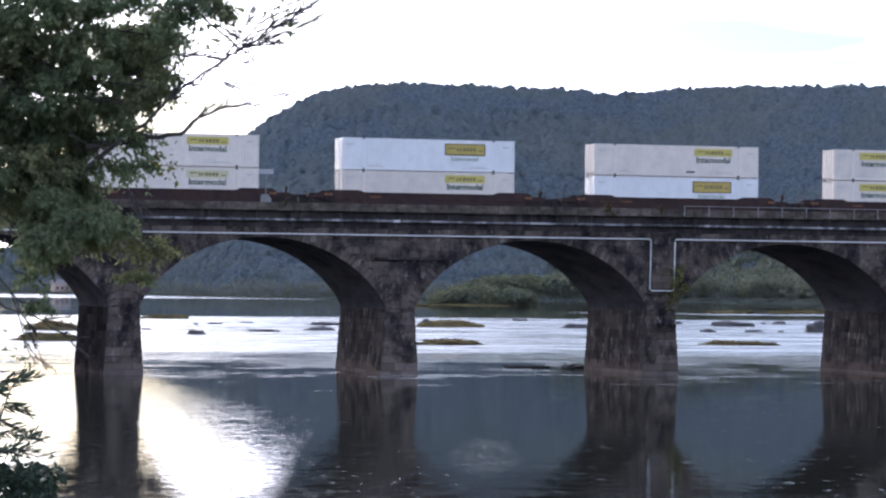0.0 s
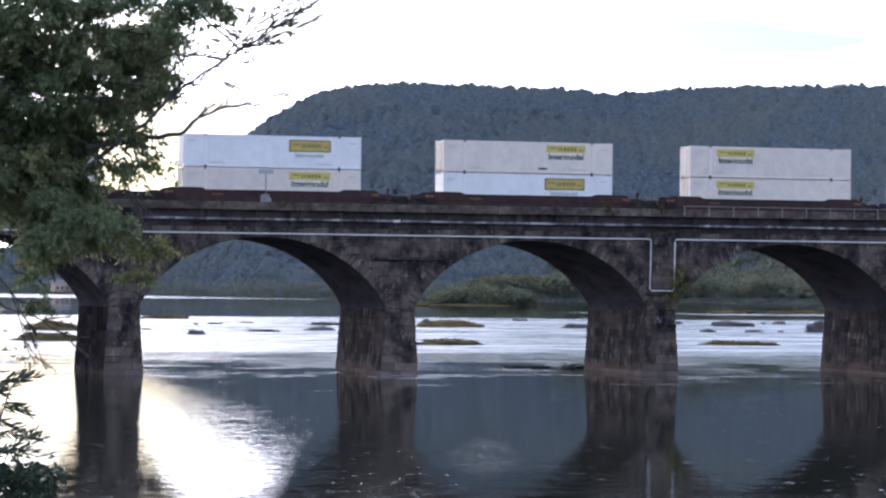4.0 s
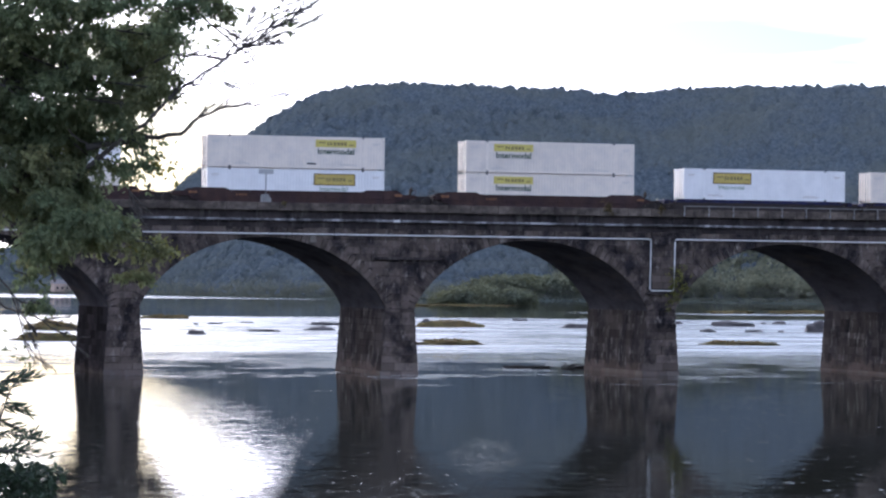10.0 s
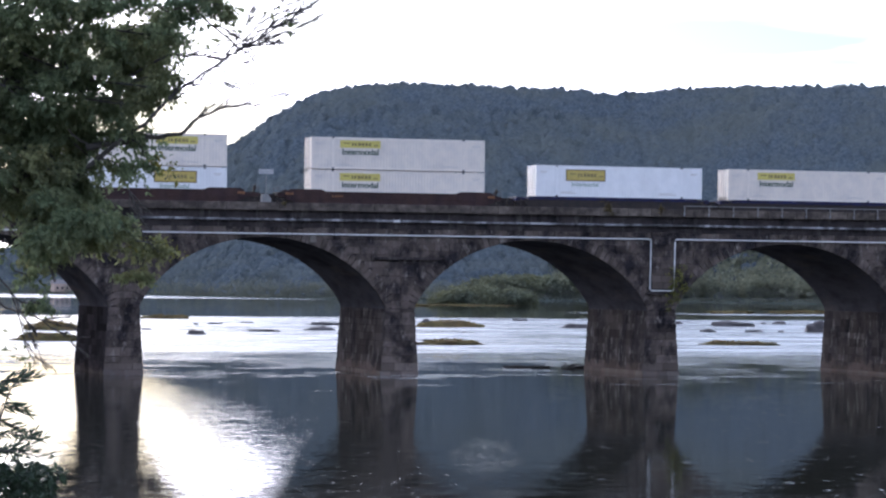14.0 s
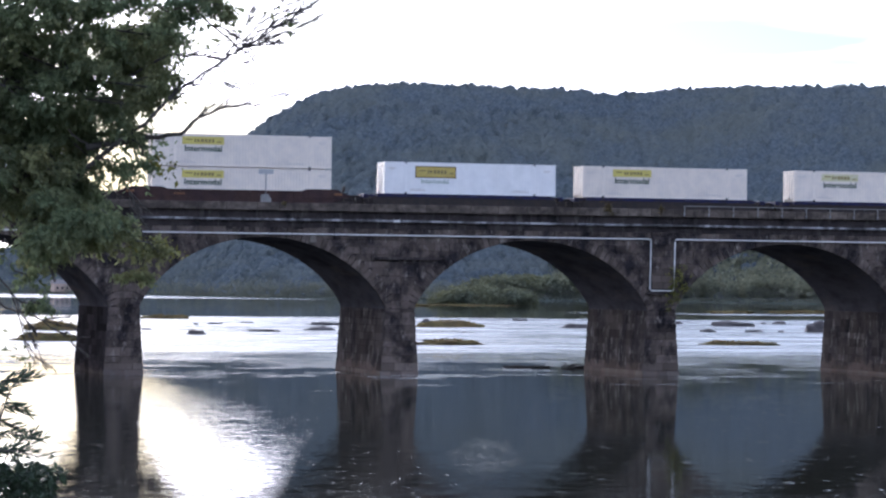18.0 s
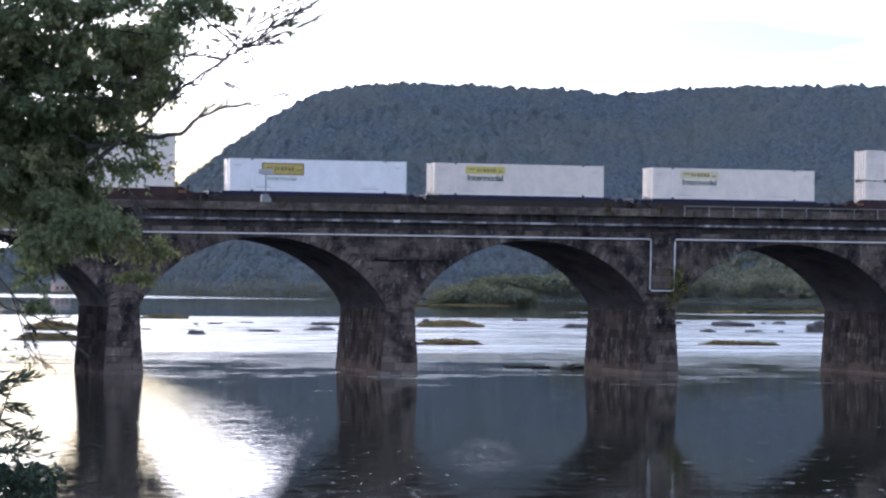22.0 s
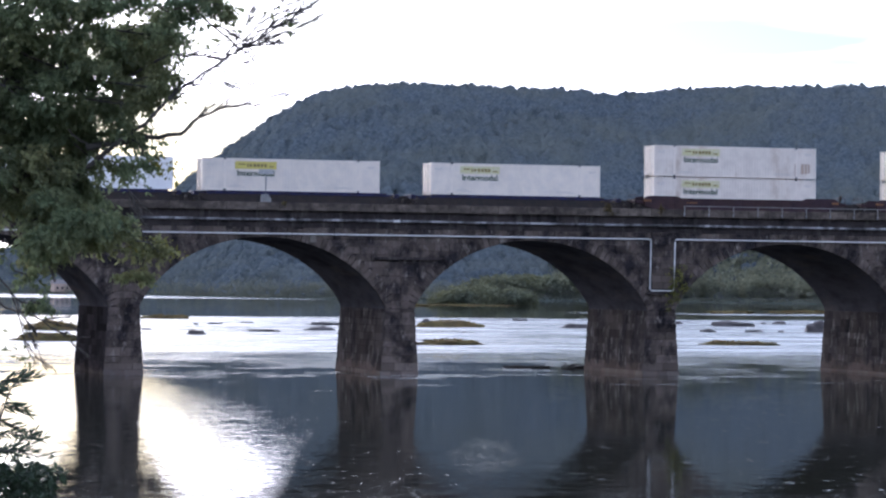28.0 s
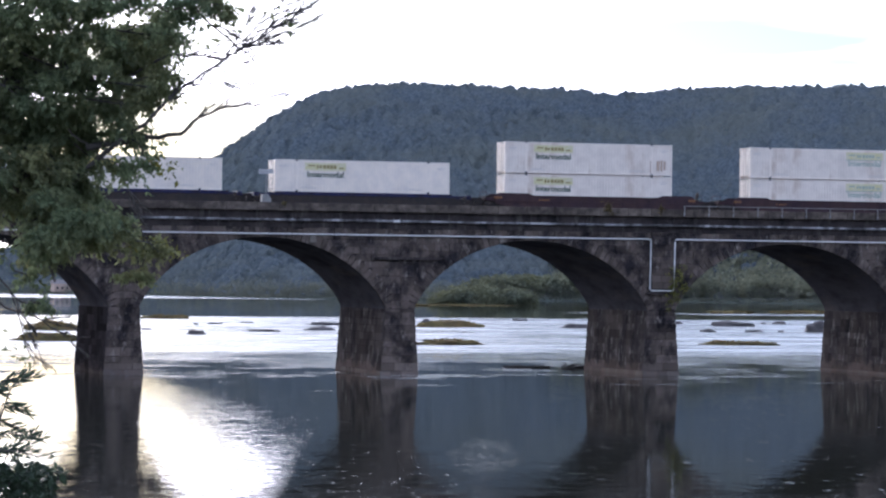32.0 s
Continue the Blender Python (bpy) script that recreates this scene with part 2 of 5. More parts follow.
M["ground"] = material("ground_soil_and_grass", (0.10, 0.095, 0.06), 0.95, grain=((0.06, 0.075, 0.035), 0.35, 0.9), stain=((0.05, 0.065, 0.045), 0.02, 0.8), bump=0.05, bump_scale=2, spec=0.0)
M["slope"] = material("slope_undergrowth", (0.085, 0.105, 0.090), 0.95, grain=((0.065, 0.085, 0.08), 0.2, 0.8), stain=((0.08, 0.09, 0.07), 0.015, 0.6), bump=1.0, bump_scale=0.4, spec=0.0)
M["reed"] = material("islet_grass", (0.14, 0.11, 0.048), 0.95, grain=((0.055, 0.06, 0.034), 0.9, 0.9), stain=((0.10, 0.062, 0.04), 0.3, 0.7), island=0.3, bump=0.3, bump_scale=2.0, spec=0.0)
M["tuft"] = material("tuft_grass", (0.19, 0.15, 0.05), 0.95, grain=((0.075, 0.08, 0.04), 0.6, 0.9), stain=((0.15, 0.085, 0.05), 0.2, 0.6), island=0.3, thin=0.3, spec=0.0)
M["rock"] = material("river_rock_dark", (0.085, 0.075, 0.075), 0.8, grain=((0.04, 0.037, 0.04), 0.9, 0.9), bump=0.1, bump_scale=1.5)
M["bark"] = material("bark_grey", (0.085, 0.075, 0.068), 0.95, grain=((0.04, 0.036, 0.034), 18.0, 0.9, (1, 1, 0.2)), bump=0.01, bump_scale=30)
M["leaf"] = material("leaf_green", (0.205, 0.250, 0.136), 0.75, grain=((0.118, 0.160, 0.098), 0.9, 1.0), stain=((0.27, 0.235, 0.10), 0.8, 0.6), island=0.25, spec=0.06, thin=0.50, lean=0.25)
M["leaf_dark"] = material("leaf_dark_green", (0.050, 0.075, 0.045), 0.6, grain=((0.020, 0.034, 0.024), 2.0, 0.8), island=0.35, spec=0.3, thin=0.3)
M["leaf_yellow"] = material("leaf_yellow_green", (0.20, 0.185, 0.05), 0.6, grain=((0.11, 0.13, 0.04), 3.0, 0.8), island=0.35, spec=0.25, thin=0.35)
M["house_wall"] = material("house_buff_wall", (0.45, 0.34, 0.28), 0.9, grain=((0.38, 0.29, 0.24), 0.7, 0.6))
M["house_roof"] = material("house_grey_roof", (0.22, 0.20, 0.20), 0.9, grain=((0.16, 0.15, 0.15), 0.8, 0.6))
M["house_glass"] = material("house_dark_glass", (0.03, 0.035, 0.04), 0.1)


BOIL = (-3.45, -111.7)  # an eddy that wrinkles the calm water


def water_material():
    m = bpy.data.materials.new("river_water")
    m.use_nodes = True
    nt = m.node_tree
    b = nt.nodes["Principled BSDF"]
    b.inputs["Base Color"].default_value = (0.022, 0.024, 0.018, 1)
    b.inputs["Roughness"].default_value = 0.02
    b.inputs["IOR"].default_value = 1.333
    geo = nt.nodes.new("ShaderNodeNewGeometry")
    sep = nt.nodes.new("ShaderNodeSeparateXYZ")
    nt.links.new(geo.outputs["Position"], sep.inputs["Vector"])

    def noise_at(scale, squash, detail=4, rough=0.55):
        mp = nt.nodes.new("ShaderNodeMapping")
        mp.inputs["Scale"].default_value = squash
        n = nt.nodes.new("ShaderNodeTexNoise")
        n.inputs["Scale"].default_value, n.inputs["Detail"].default_value, n.inputs["Roughness"].default_value = scale, detail, rough
        nt.links.new(geo.outputs["Position"], mp.inputs["Vector"])
        nt.links.new(mp.outputs["Vector"], n.inputs["Vector"])
        return n.outputs["Fac"]

    def flow_at(across, along_it, detail=4, rough=0.6):
        """Noise with that many waves a metre across and along the current."""
        mp = nt.nodes.new("ShaderNodeMapping")
        mp.vector_type = "TEXTURE"
        mp.inputs["Rotation"].default_value = (0, 0, -PAN)
        mp.inputs["Scale"].default_value = (1 / across, 1 / along_it, 1)
        n = nt.nodes.new("ShaderNodeTexNoise")
        n.inputs["Scale"].default_value, n.inputs["Detail"].default_value, n.inputs["Roughness"].default_value = 1.0, detail, rough
        nt.links.new(geo.outputs["Position"], mp.inputs["Vector"])
        nt.links.new(mp.outputs["Vector"], n.inputs["Vector"])
        return n.outputs["Fac"]

    def ranged(src, a, c, lo=0.0, hi=1.0):
        r = nt.nodes.new("ShaderNodeMapRange")
        r.interpolation_type = "SMOOTHSTEP"
        for key, val in (("From Min", a), ("From Max", c), ("To Min", lo), ("To Max", hi)):
            r.inputs[key].default_value = val
        nt.links.new(src, r.inputs["Value"])
        return r.outputs["Result"]

    def calc(op, a, c):
        k = nt.nodes.new("ShaderNodeMath")
        k.operation = op
        for i, v in enumerate((a, c)):
            if isinstance(v, (int, float)):
                k.inputs[i].default_value = v
            else:
                nt.links.new(v, k.inputs[i])
        return k.outputs["Value"]

    # riffles: the shallow rapids above the bridge, and broken streaks below them
    wander = noise_at(0.012, (1, 1, 1), 3)
    along = calc("ADD", sep.outputs["Y"], calc("ADD", calc("MULTIPLY", calc("SUBTRACT", wander, 0.5), 60.0), calc("MULTIPLY", calc("SUBTRACT", noise_at(0.05, (0.45, 1, 1), 7, 0.72), 0.5), 90.0)))
    rapid = calc("MULTIPLY", ranged(along, 60, 92), ranged(along, 415, 395))
    rapid = calc("MULTIPLY", rapid, ranged(flow_at(0.035, 0.075, 6, 0.7), 0.36, 0.54, 0.36, 1.0))
    zone = calc("MULTIPLY", ranged(calc("ADD", sep.outputs["Y"], calc("MULTIPLY", calc("SUBTRACT", noise_at(0.07, (1.0, 0.6, 1), 6, 0.75), 0.5), 150.0)), -45, 75), 0.22)
    streak = ranged(calc("ADD", noise_at(0.11, (0.55, 1.0, 1), 7, 0.68), zone), 0.635, 0.70)
    streak = calc("MULTIPLY", streak, ranged(sep.outputs["Y"], 120, 60))
    streak = calc("MULTIPLY", streak, ranged(sep.outputs["Y"], -80, -50))
    # the last broken line of the riffle, by the piers' feet
    off = calc("ADD", calc("ADD", sep.outputs["Y"], ranged(sep.outputs["X"], 30, 70, -2.0, 26.0)), calc("MULTIPLY", calc("SUBTRACT", noise_at(0.06, (1, 0.5, 1), 6, 0.7), 0.5), 40.0))
    sill = calc("MULTIPLY", ranged(calc("ABSOLUTE", off, 0.0), 2.4, 0.2), ranged(flow_at(0.09, 0.25, 5, 0.7), 0.48, 0.58))
    streak = calc("MAXIMUM", streak, sill)
    patch = calc("MULTIPLY", ranged(noise_at(0.11, (0.7, 1.0, 1), 6, 0.75), 0.48, 0.70), 0.016)
    west = calc("MULTIPLY", ranged(noise_at(0.35, (0.6, 0.7, 1), 6, 0.75), 0.42, 0.60), calc("MULTIPLY", ranged(sep.outputs["X"], 6, -12), 0.006))
    rel_x, rel_y = calc("SUBTRACT", sep.outputs["X"], BOIL[0]), calc("SUBTRACT", sep.outputs["Y"], BOIL[1])
    boil_x = calc("DIVIDE", calc("SUBTRACT", calc("MULTIPLY", rel_x, math.cos(PAN)), calc("MULTIPLY", rel_y, math.sin(PAN))), 1.9)
    boil_y = calc("DIVIDE", calc("ADD", calc("MULTIPLY", rel_x, math.sin(PAN)), calc("MULTIPLY", rel_y, math.cos(PAN))), 15.0)
    boil = ranged(calc("ADD", calc("MULTIPLY", boil_x, boil_x), calc("MULTIPLY", boil_y, boil_y)), 1.3, 0.2, 0.0, 1.0)
    boil = calc("MULTIPLY", boil, ranged(flow_at(3.4, 0.55, 4, 0.7), 0.48, 0.64, 0.0, 0.012))
    boil = calc("MULTIPLY", boil, ranged(flow_at(0.7, 0.09, 4, 0.6), 0.40, 0.58, 0.15, 1.0))
    # a tongue of ruffled water beside the glassy slick
    rel_x, rel_y = calc("ADD", sep.outputs["X"], 11.4), calc("ADD", sep.outputs["Y"], 101.0)
    tongue_x = calc("DIVIDE", calc("SUBTRACT", calc("MULTIPLY", rel_x, math.cos(PAN)), calc("MULTIPLY", rel_y, math.sin(PAN))), 3.4)
    tongue_y = calc("DIVIDE", calc("ADD", calc("MULTIPLY", rel_x, math.sin(PAN)), calc("MULTIPLY", rel_y, math.cos(PAN))), 60.0)
    tongue = ranged(calc("ADD", calc("MULTIPLY", tongue_x, tongue_x), calc("MULTIPLY", tongue_y, tongue_y)), 1.3, 0.3, 0.0, 1.0)
    tongue = calc("MULTIPLY", tongue, ranged(flow_at(0.8, 0.16, 4, 0.7), 0.40, 0.60, 0.001, 0.009))
    boil = calc("MAXIMUM", boil, tongue)
    fleck = calc("MULTIPLY", ranged(flow_at(1.3, 0.7, 3, 0.65), 0.63, 0.72, 0.0, 0.08), calc("MULTIPLY", ranged(flow_at(0.16, 0.05, 3), 0.36, 0.52), ranged(sep.outputs["Y"], 10, -90, 0.0, 1.0)))
    gust = calc("MULTIPLY", ranged(flow_at(0.05, 0.03, 5, 0.65), 0.46, 0.66), 0.003)
    patch = calc("MAXIMUM", patch, fleck)
    far_strip = calc("MULTIPLY", ranged(along, 1070, 1100), ranged(sep.outputs["X"], 290, 274))
    line = calc("MULTIPLY", calc("MULTIPLY", ranged(along, 518, 524), ranged(along, 545, 538)), ranged(sep.outputs["X"], 214, 232))
    rapid = calc("MAXIMUM", rapid, calc("MAXIMUM", far_strip, line))
    rough_water = calc("MAXIMUM", calc("MAXIMUM", rapid, streak), patch)
    foam_fac = calc("MULTIPLY", rapid, ranged(noise_at(0.11, (0.40, 1.0, 1), 6, 0.7), 0.38, 0.58, 0.02, 0.78))
    foam_fac = calc("MAXIMUM", foam_fac, calc("MULTIPLY", streak, ranged(noise_at(0.17, (0.45, 1.0, 1), 6, 0.72), 0.46, 0.60, 0.0, 0.8)))
    foam = nt.nodes.new("ShaderNodeMix")
    foam.data_type = "RGBA"
    foam.inputs["A"].default_value, foam.inputs["B"].default_value = (0.022, 0.024, 0.018, 1), (0.78, 0.80, 0.82, 1)
    nt.links.new(foam_fac, foam.inputs["Factor"])
    nt.links.new(foam.outputs["Result"], b.inputs["Base Color"])
    nt.links.new(calc("ADD", calc("MULTIPLY", rapid, 0.20), 0.02), b.inputs["Roughness"])
    height = calc("MULTIPLY", noise_at(0.9, (0.6, 0.5, 1), 3), calc("ADD", calc("MULTIPLY", rough_water, 0.16), 0.004))
    fine = calc("MULTIPLY", flow_at(1.5, 0.55, 4, 0.62), calc("ADD", calc("MAXIMUM", boil, calc("MAXIMUM", west, calc("MAXIMUM", gust, ranged(sep.outputs["Y"], 430, 560, 0.0, 0.012)))), calc("ADD", calc("MULTIPLY", rough_water, 0.05), 0.0045)))
    bump = nt.nodes.new("ShaderNodeBump")
    bump.inputs["Strength"].default_value, bump.inputs["Distance"].default_value = 1.0, 1.0
    nt.links.new(calc("ADD", height, fine), bump.inputs["Height"])
    nt.links.new(bump.outputs["Normal"], b.inputs["Normal"])
    return m


M["water"] = water_material()


# ---- mesh helpers ----
class Shape:
    """Collects vertices and faces for one mesh."""

    def __init__(self):
        self.v, self.f = [], []

    def add(self, verts, faces):
        k = len(self.v)
        self.v.extend(verts)
        self.f.extend([tuple(i + k for i in f) for f in faces])
        return self

    def box(self, x0, x1, y0, y1, z0, z1, c=0.0):
        """A block, with its edges chamfered by c."""
        if c <= 0:
            v = [(x, y, z) for x in (x0, x1) for y in (y0, y1) for z in (z0, z1)]
            return self.add(v, [(0, 1, 3, 2), (4, 6, 7, 5), (0, 4, 5, 1), (2, 3, 7, 6), (0, 2, 6, 4), (1, 5, 7, 3)])
        bm = bmesh.new()
        bmesh.ops.create_cube(bm, size=1.0)
        for p in bm.verts:
            p.co = Vector(((x0 + x1) / 2 + p.co.x * (x1 - x0), (y0 + y1) / 2 + p.co.y * (y1 - y0), (z0 + z1) / 2 + p.co.z * (z1 - z0)))
        bmesh.ops.bevel(bm, geom=bm.edges[:], offset=c, segments=1, affect="EDGES", clamp_overlap=True)
        self.bm(bm)
        return self

    def bm(self, bm):
        bm.verts.index_update()
        self.add([tuple(p.co) for p in bm.verts], [tuple(q.index for q in f.verts) for f in bm.faces])
        bm.free()

    def tube(self, path, radii, n=7):
        """A round bar along a path, closed at both ends."""
        path = [Vector(p) for p in path]
        if isinstance(radii, (int, float)):
            radii = [radii] * len(path)
        verts, faces = [], []
        for i, p in enumerate(path):
            d = (path[min(i + 1, len(path) - 1)] - path[max(i - 1, 0)]).normalized()
            a = d.cross(Vector((0.31, 0.22, 0.93)) if abs(d.z) < 0.9 else Vector((1, 0, 0))).normalized()
            b = d.cross(a)
            for k in range(n):
                w = 2 * math.pi * k / n
                verts.append(tuple(p + (a * math.cos(w) + b * math.sin(w)) * radii[i]))
        for i in range(len(path) - 1):
            for k in range(n):
                faces.append((i * n + k, i * n + (k + 1) % n, (i + 1) * n + (k + 1) % n, (i + 1) * n + k))
        faces.append(tuple(range(n - 1, -1, -1)))
        faces.append(tuple((len(path) - 1) * n + k for k in range(n)))
        return self.add(verts, faces)

    def prism(self, outline, y0, y1):
        """An outline in x, z pushed through from y0 to y1."""
        n = len(outline)
        v = [(x, y0, z) for x, z in outline] + [(x, y1, z) for x, z in outline]
        f = [tuple(range(n)), tuple(range(2 * n - 1, n - 1, -1))]
        f += [(i, i + n, (i + 1) % n + n, (i + 1) % n) for i in range(n)]
        return self.add(v, f)

    def mesh(self, name, mat, smooth=False):
        me = bpy.data.meshes.new(name)
        me.from_pydata(self.v, [], self.f)
        me.materials.append(mat)
        if smooth:
            me.polygons.foreach_set("use_smooth", [True] * len(me.polygons))
        me.update()
        bm = bmesh.new()
        bm.from_mesh(me)
        if len(bm.faces) < 4000:
            bmesh.ops.recalc_face_normals(bm, faces=bm.faces)
            bm.to_mesh(me)
        bm.free()
        return me


def thing(name, m, label, category, group="", kind=""):
    """An empty at the base of a thing, which parents its parts."""
    ob = new(name)
    ob.empty_display_size = 0.5
    ob.matrix_world = m
    return tagged(ob, label, category, group, kind)


def part(name, shape, mat, parent, label="", smooth=False, m=None, kind=""):
    me = shape if isinstance(shape, bpy.types.Mesh) else shape.mesh(name, mat, smooth)
    ob = new(name, me)
    ob.parent = parent
    if m is not None:
        ob.matrix_basis = m
    return tagged(ob, label=label, kind=kind)


def woods_mesh(name, mat, centres, sizes, per, leaf, rng, tall=1.0):
    """Many far crowns in one mesh: each is a loose ball of small ragged leaf clumps."""
    n = len(centres) * per
    size = np.repeat(np.asarray(sizes, float), per)[:, None]
    q = rng.standard_normal((n, 3))
    q *= (rng.uniform(0.35, 1.0, (n, 1)) ** 0.6) / np.linalg.norm(q, axis=1)[:, None]
    q[:, 2] *= tall
    c = np.repeat(np.asarray(centres), per, 0) + q * size
    d = rng.standard_normal((n, 3))
    d /= np.linalg.norm(d, axis=1)[:, None]
    side = np.cross(d, q + 0.6 * rng.standard_normal((n, 3)))
    side /= np.linalg.norm(side, axis=1)[:, None] + 1e-9
    ln = leaf * rng.uniform(0.6, 1.5, (n, 1))
    v = np.stack([c - d * ln * 0.5, c + side * ln * 0.45, c + d * ln * 0.5, c - side * ln * 0.4], 1).reshape(-1, 3)
    k = np.arange(n)[:, None] * 4
    f = np.concatenate([k + np.array([[0, 1, 2]]), k + np.array([[0, 2, 3]])], 0)
    me = bpy.data.meshes.new(name)
    me.vertices.add(len(v))
    me.vertices.foreach_set("co", v.ravel())
    me.loops.add(f.size)
    me.loops.foreach_set("vertex_index", f.ravel())
    me.polygons.add(len(f))
    me.polygons.foreach_set("loop_start", np.arange(0, f.size, 3))
    me.materials.append(mat)
    me.update(calc_edges=True)
    return me


def wobble(a, b, n, amount, rng):
    """A slightly crooked path from a to b."""
    out = []
    for k in range(n + 1):
        p = Vector(a).lerp(Vector(b), k / n)
        if 0 < k < n:
            p += Vector(rng.standard_normal(3)) * amount
        out.append(p)
    return out


# ---- ground, water, hill ----
def smooth01(x):
    x = np.clip(x, 0, 1)
    return x * x * (3 - 2 * x)


RIDGE_AZ = [-180, -60, -10, 0, 7.1, 8.3, 9.4, 10.6, 11.2, 12.0, 12.8, 13.6, 14.4, 15.3, 16.2, 17.4, 18.5, 19.5, 20.8, 21.9, 23.6, 25, 40, 60, 180]
RIDGE_UP = [0.05, 0.06, 0.03, 0.012, 0.0111, 0.0145, 0.0195, 0.0330, 0.0420, 0.0519, 0.0617, 0.0684, 0.0705, 0.0715, 0.0708, 0.0704, 0.0698, 0.0683, 0.0702, 0.071, 0.0713, 0.0713, 0.075, 0.04, 0.02]
RIDGE_R, SHORE_AZ = 1950.0, [-180, -40, 7, 10.5, 12.5, 16, 19, 21, 24, 40, 180]
SHORE_R = [1500, 1500, 1690, 1580, 1440, 1400, 1450, 1480, 1400, 1300, 1300]
CREST_TREES = 8.7


def ground_z(x, y):
    """Height of the land: the near bank, the river bed, the far shore and the wooded hill."""
    dx, dy = x - CAM_EYE[0], y - CAM_EYE[1]
    r, az = np.hypot(dx, dy), np.degrees(np.arctan2(dx, dy))
    s = (x + 28.0) * math.sin(PAN) + (y + 190.0) * math.cos(PAN)
    left = x + 82 + 0.12 * y
    s = np.minimum(s, left)
    # unseen rise on the left, added to keep low sky off the piers
    left_screen = 60.0 * smooth01((-left - 30) / 260.0) * smooth01((y + 160) / 120.0)
    bank = left_screen + np.where(s < 0, 6.8 * (1 - np.exp(s / 18.0)), -1.6 * smooth01(s / 15.0))
    shore = np.interp(az, SHORE_AZ, SHORE_R)
    top = CAM_EYE[2] + np.interp(az, RIDGE_AZ, RIDGE_UP) * RIDGE_R - CREST_TREES
    out = r - shore
    rise = smooth01((r - shore - 60) / (RIDGE_R - shore - 60))
    land = np.where(out < 0, -1.6, np.minimum(2.0, out * 0.08) + (top - 2.0) * rise ** 1.15)
    land = land + np.where(out > 90, 1.6 * np.sin(x * 0.19 + 1.7 * np.sin(y * 0.045)) * np.sin(y * 0.13 + 1.3 * np.sin(x * 0.06)), 0)
    land = np.where(r > RIDGE_R, 2 + (top - 2) * (1 - 0.25 * smooth01((r - RIDGE_R) / 1500)), land)
    return np.maximum(bank, land)


def build_ground():
    az = np.concatenate([np.arange(-180, 0, 3.0), np.arange(0, 32, 0.2), np.arange(32, 180, 3.0)])
    r = np.concatenate([[0.5], np.geomspace(3, 90, 40), np.geomspace(95, 1250, 30), np.arange(1280, 1800, 20), np.arange(1800, 2100, 20), [2200, 2500, 3200, 3600, 4200, 4700]])
    a, rr = np.meshgrid(np.radians(az), r)
    x, y = CAM_EYE[0] + rr * np.sin(a), CAM_EYE[1] + rr * np.cos(a)
    z = ground_z(x, y)
    z = z + np.where((z > 0.3) & (rr < 1200), 0.12 * np.sin(x * 1.3) * np.cos(y * 1.1), 0)
    n, m = len(az), len(r)
    verts = np.stack([x, y, z], -1).reshape(-1, 3)
    s = Shape()
    s.v = [tuple(v) for v in verts]
    s.f = [(j * n + i, j * n + (i + 1) % n, (j + 1) * n + (i + 1) % n, (j + 1) * n + i) for j in range(m - 1) for i in range(n)]
    s.f.append(tuple(range(n - 1, -1, -1)))
    me = s.mesh("ground", M["ground"], True)
    me.materials.append(M["slope"])
    for k, p in enumerate(me.polygons):
        if r[min(k // n, m - 1)] > 1350:
            p.material_index = 1
    ob = new("ground", me)
    tagged(ob, "grassy earth bank, river bed and far wooded land", "ground", kind="structure")


def build_water():
    s = Shape()
    s.add([(-1600, -700, 0), (3200, -700, 0), (3200, 2600, 0), (-1600, 2600, 0)], [(0, 1, 2, 3)])
    tagged(new("water", s.mesh("water", M["water"])), "dark calm river with bright broken riffles", "river", kind="structure")


def polar(az, r):
    a = np.radians(az)
    return CAM_EYE[0] + r * np.sin(a), CAM_EYE[1] + r * np.cos(a)


def crown_field(x, y, cell, radius, high, rng):
    """Height of rounded crowns, one in each jittered cell."""
    jitter = rng.uniform(0, 1, (64, 64, 3))
    ci, cj = np.floor(x / cell).astype(int), np.floor(y / cell).astype(int)
    best = np.zeros_like(x)
    for di in (-1, 0, 1):
        for dj in (-1, 0, 1):
            t = jitter[(ci + di) % 64, (cj + dj) % 64]
            d = np.hypot(x - (ci + di + t[..., 0]) * cell, y - (cj + dj + t[..., 1]) * cell) / (radius * (0.75 + 0.4 * t[..., 2]))
            best = np.maximum(best, (0.55 + 0.45 * t[..., 2]) * high * np.clip(1 - d * d, 0, 1))
    return best


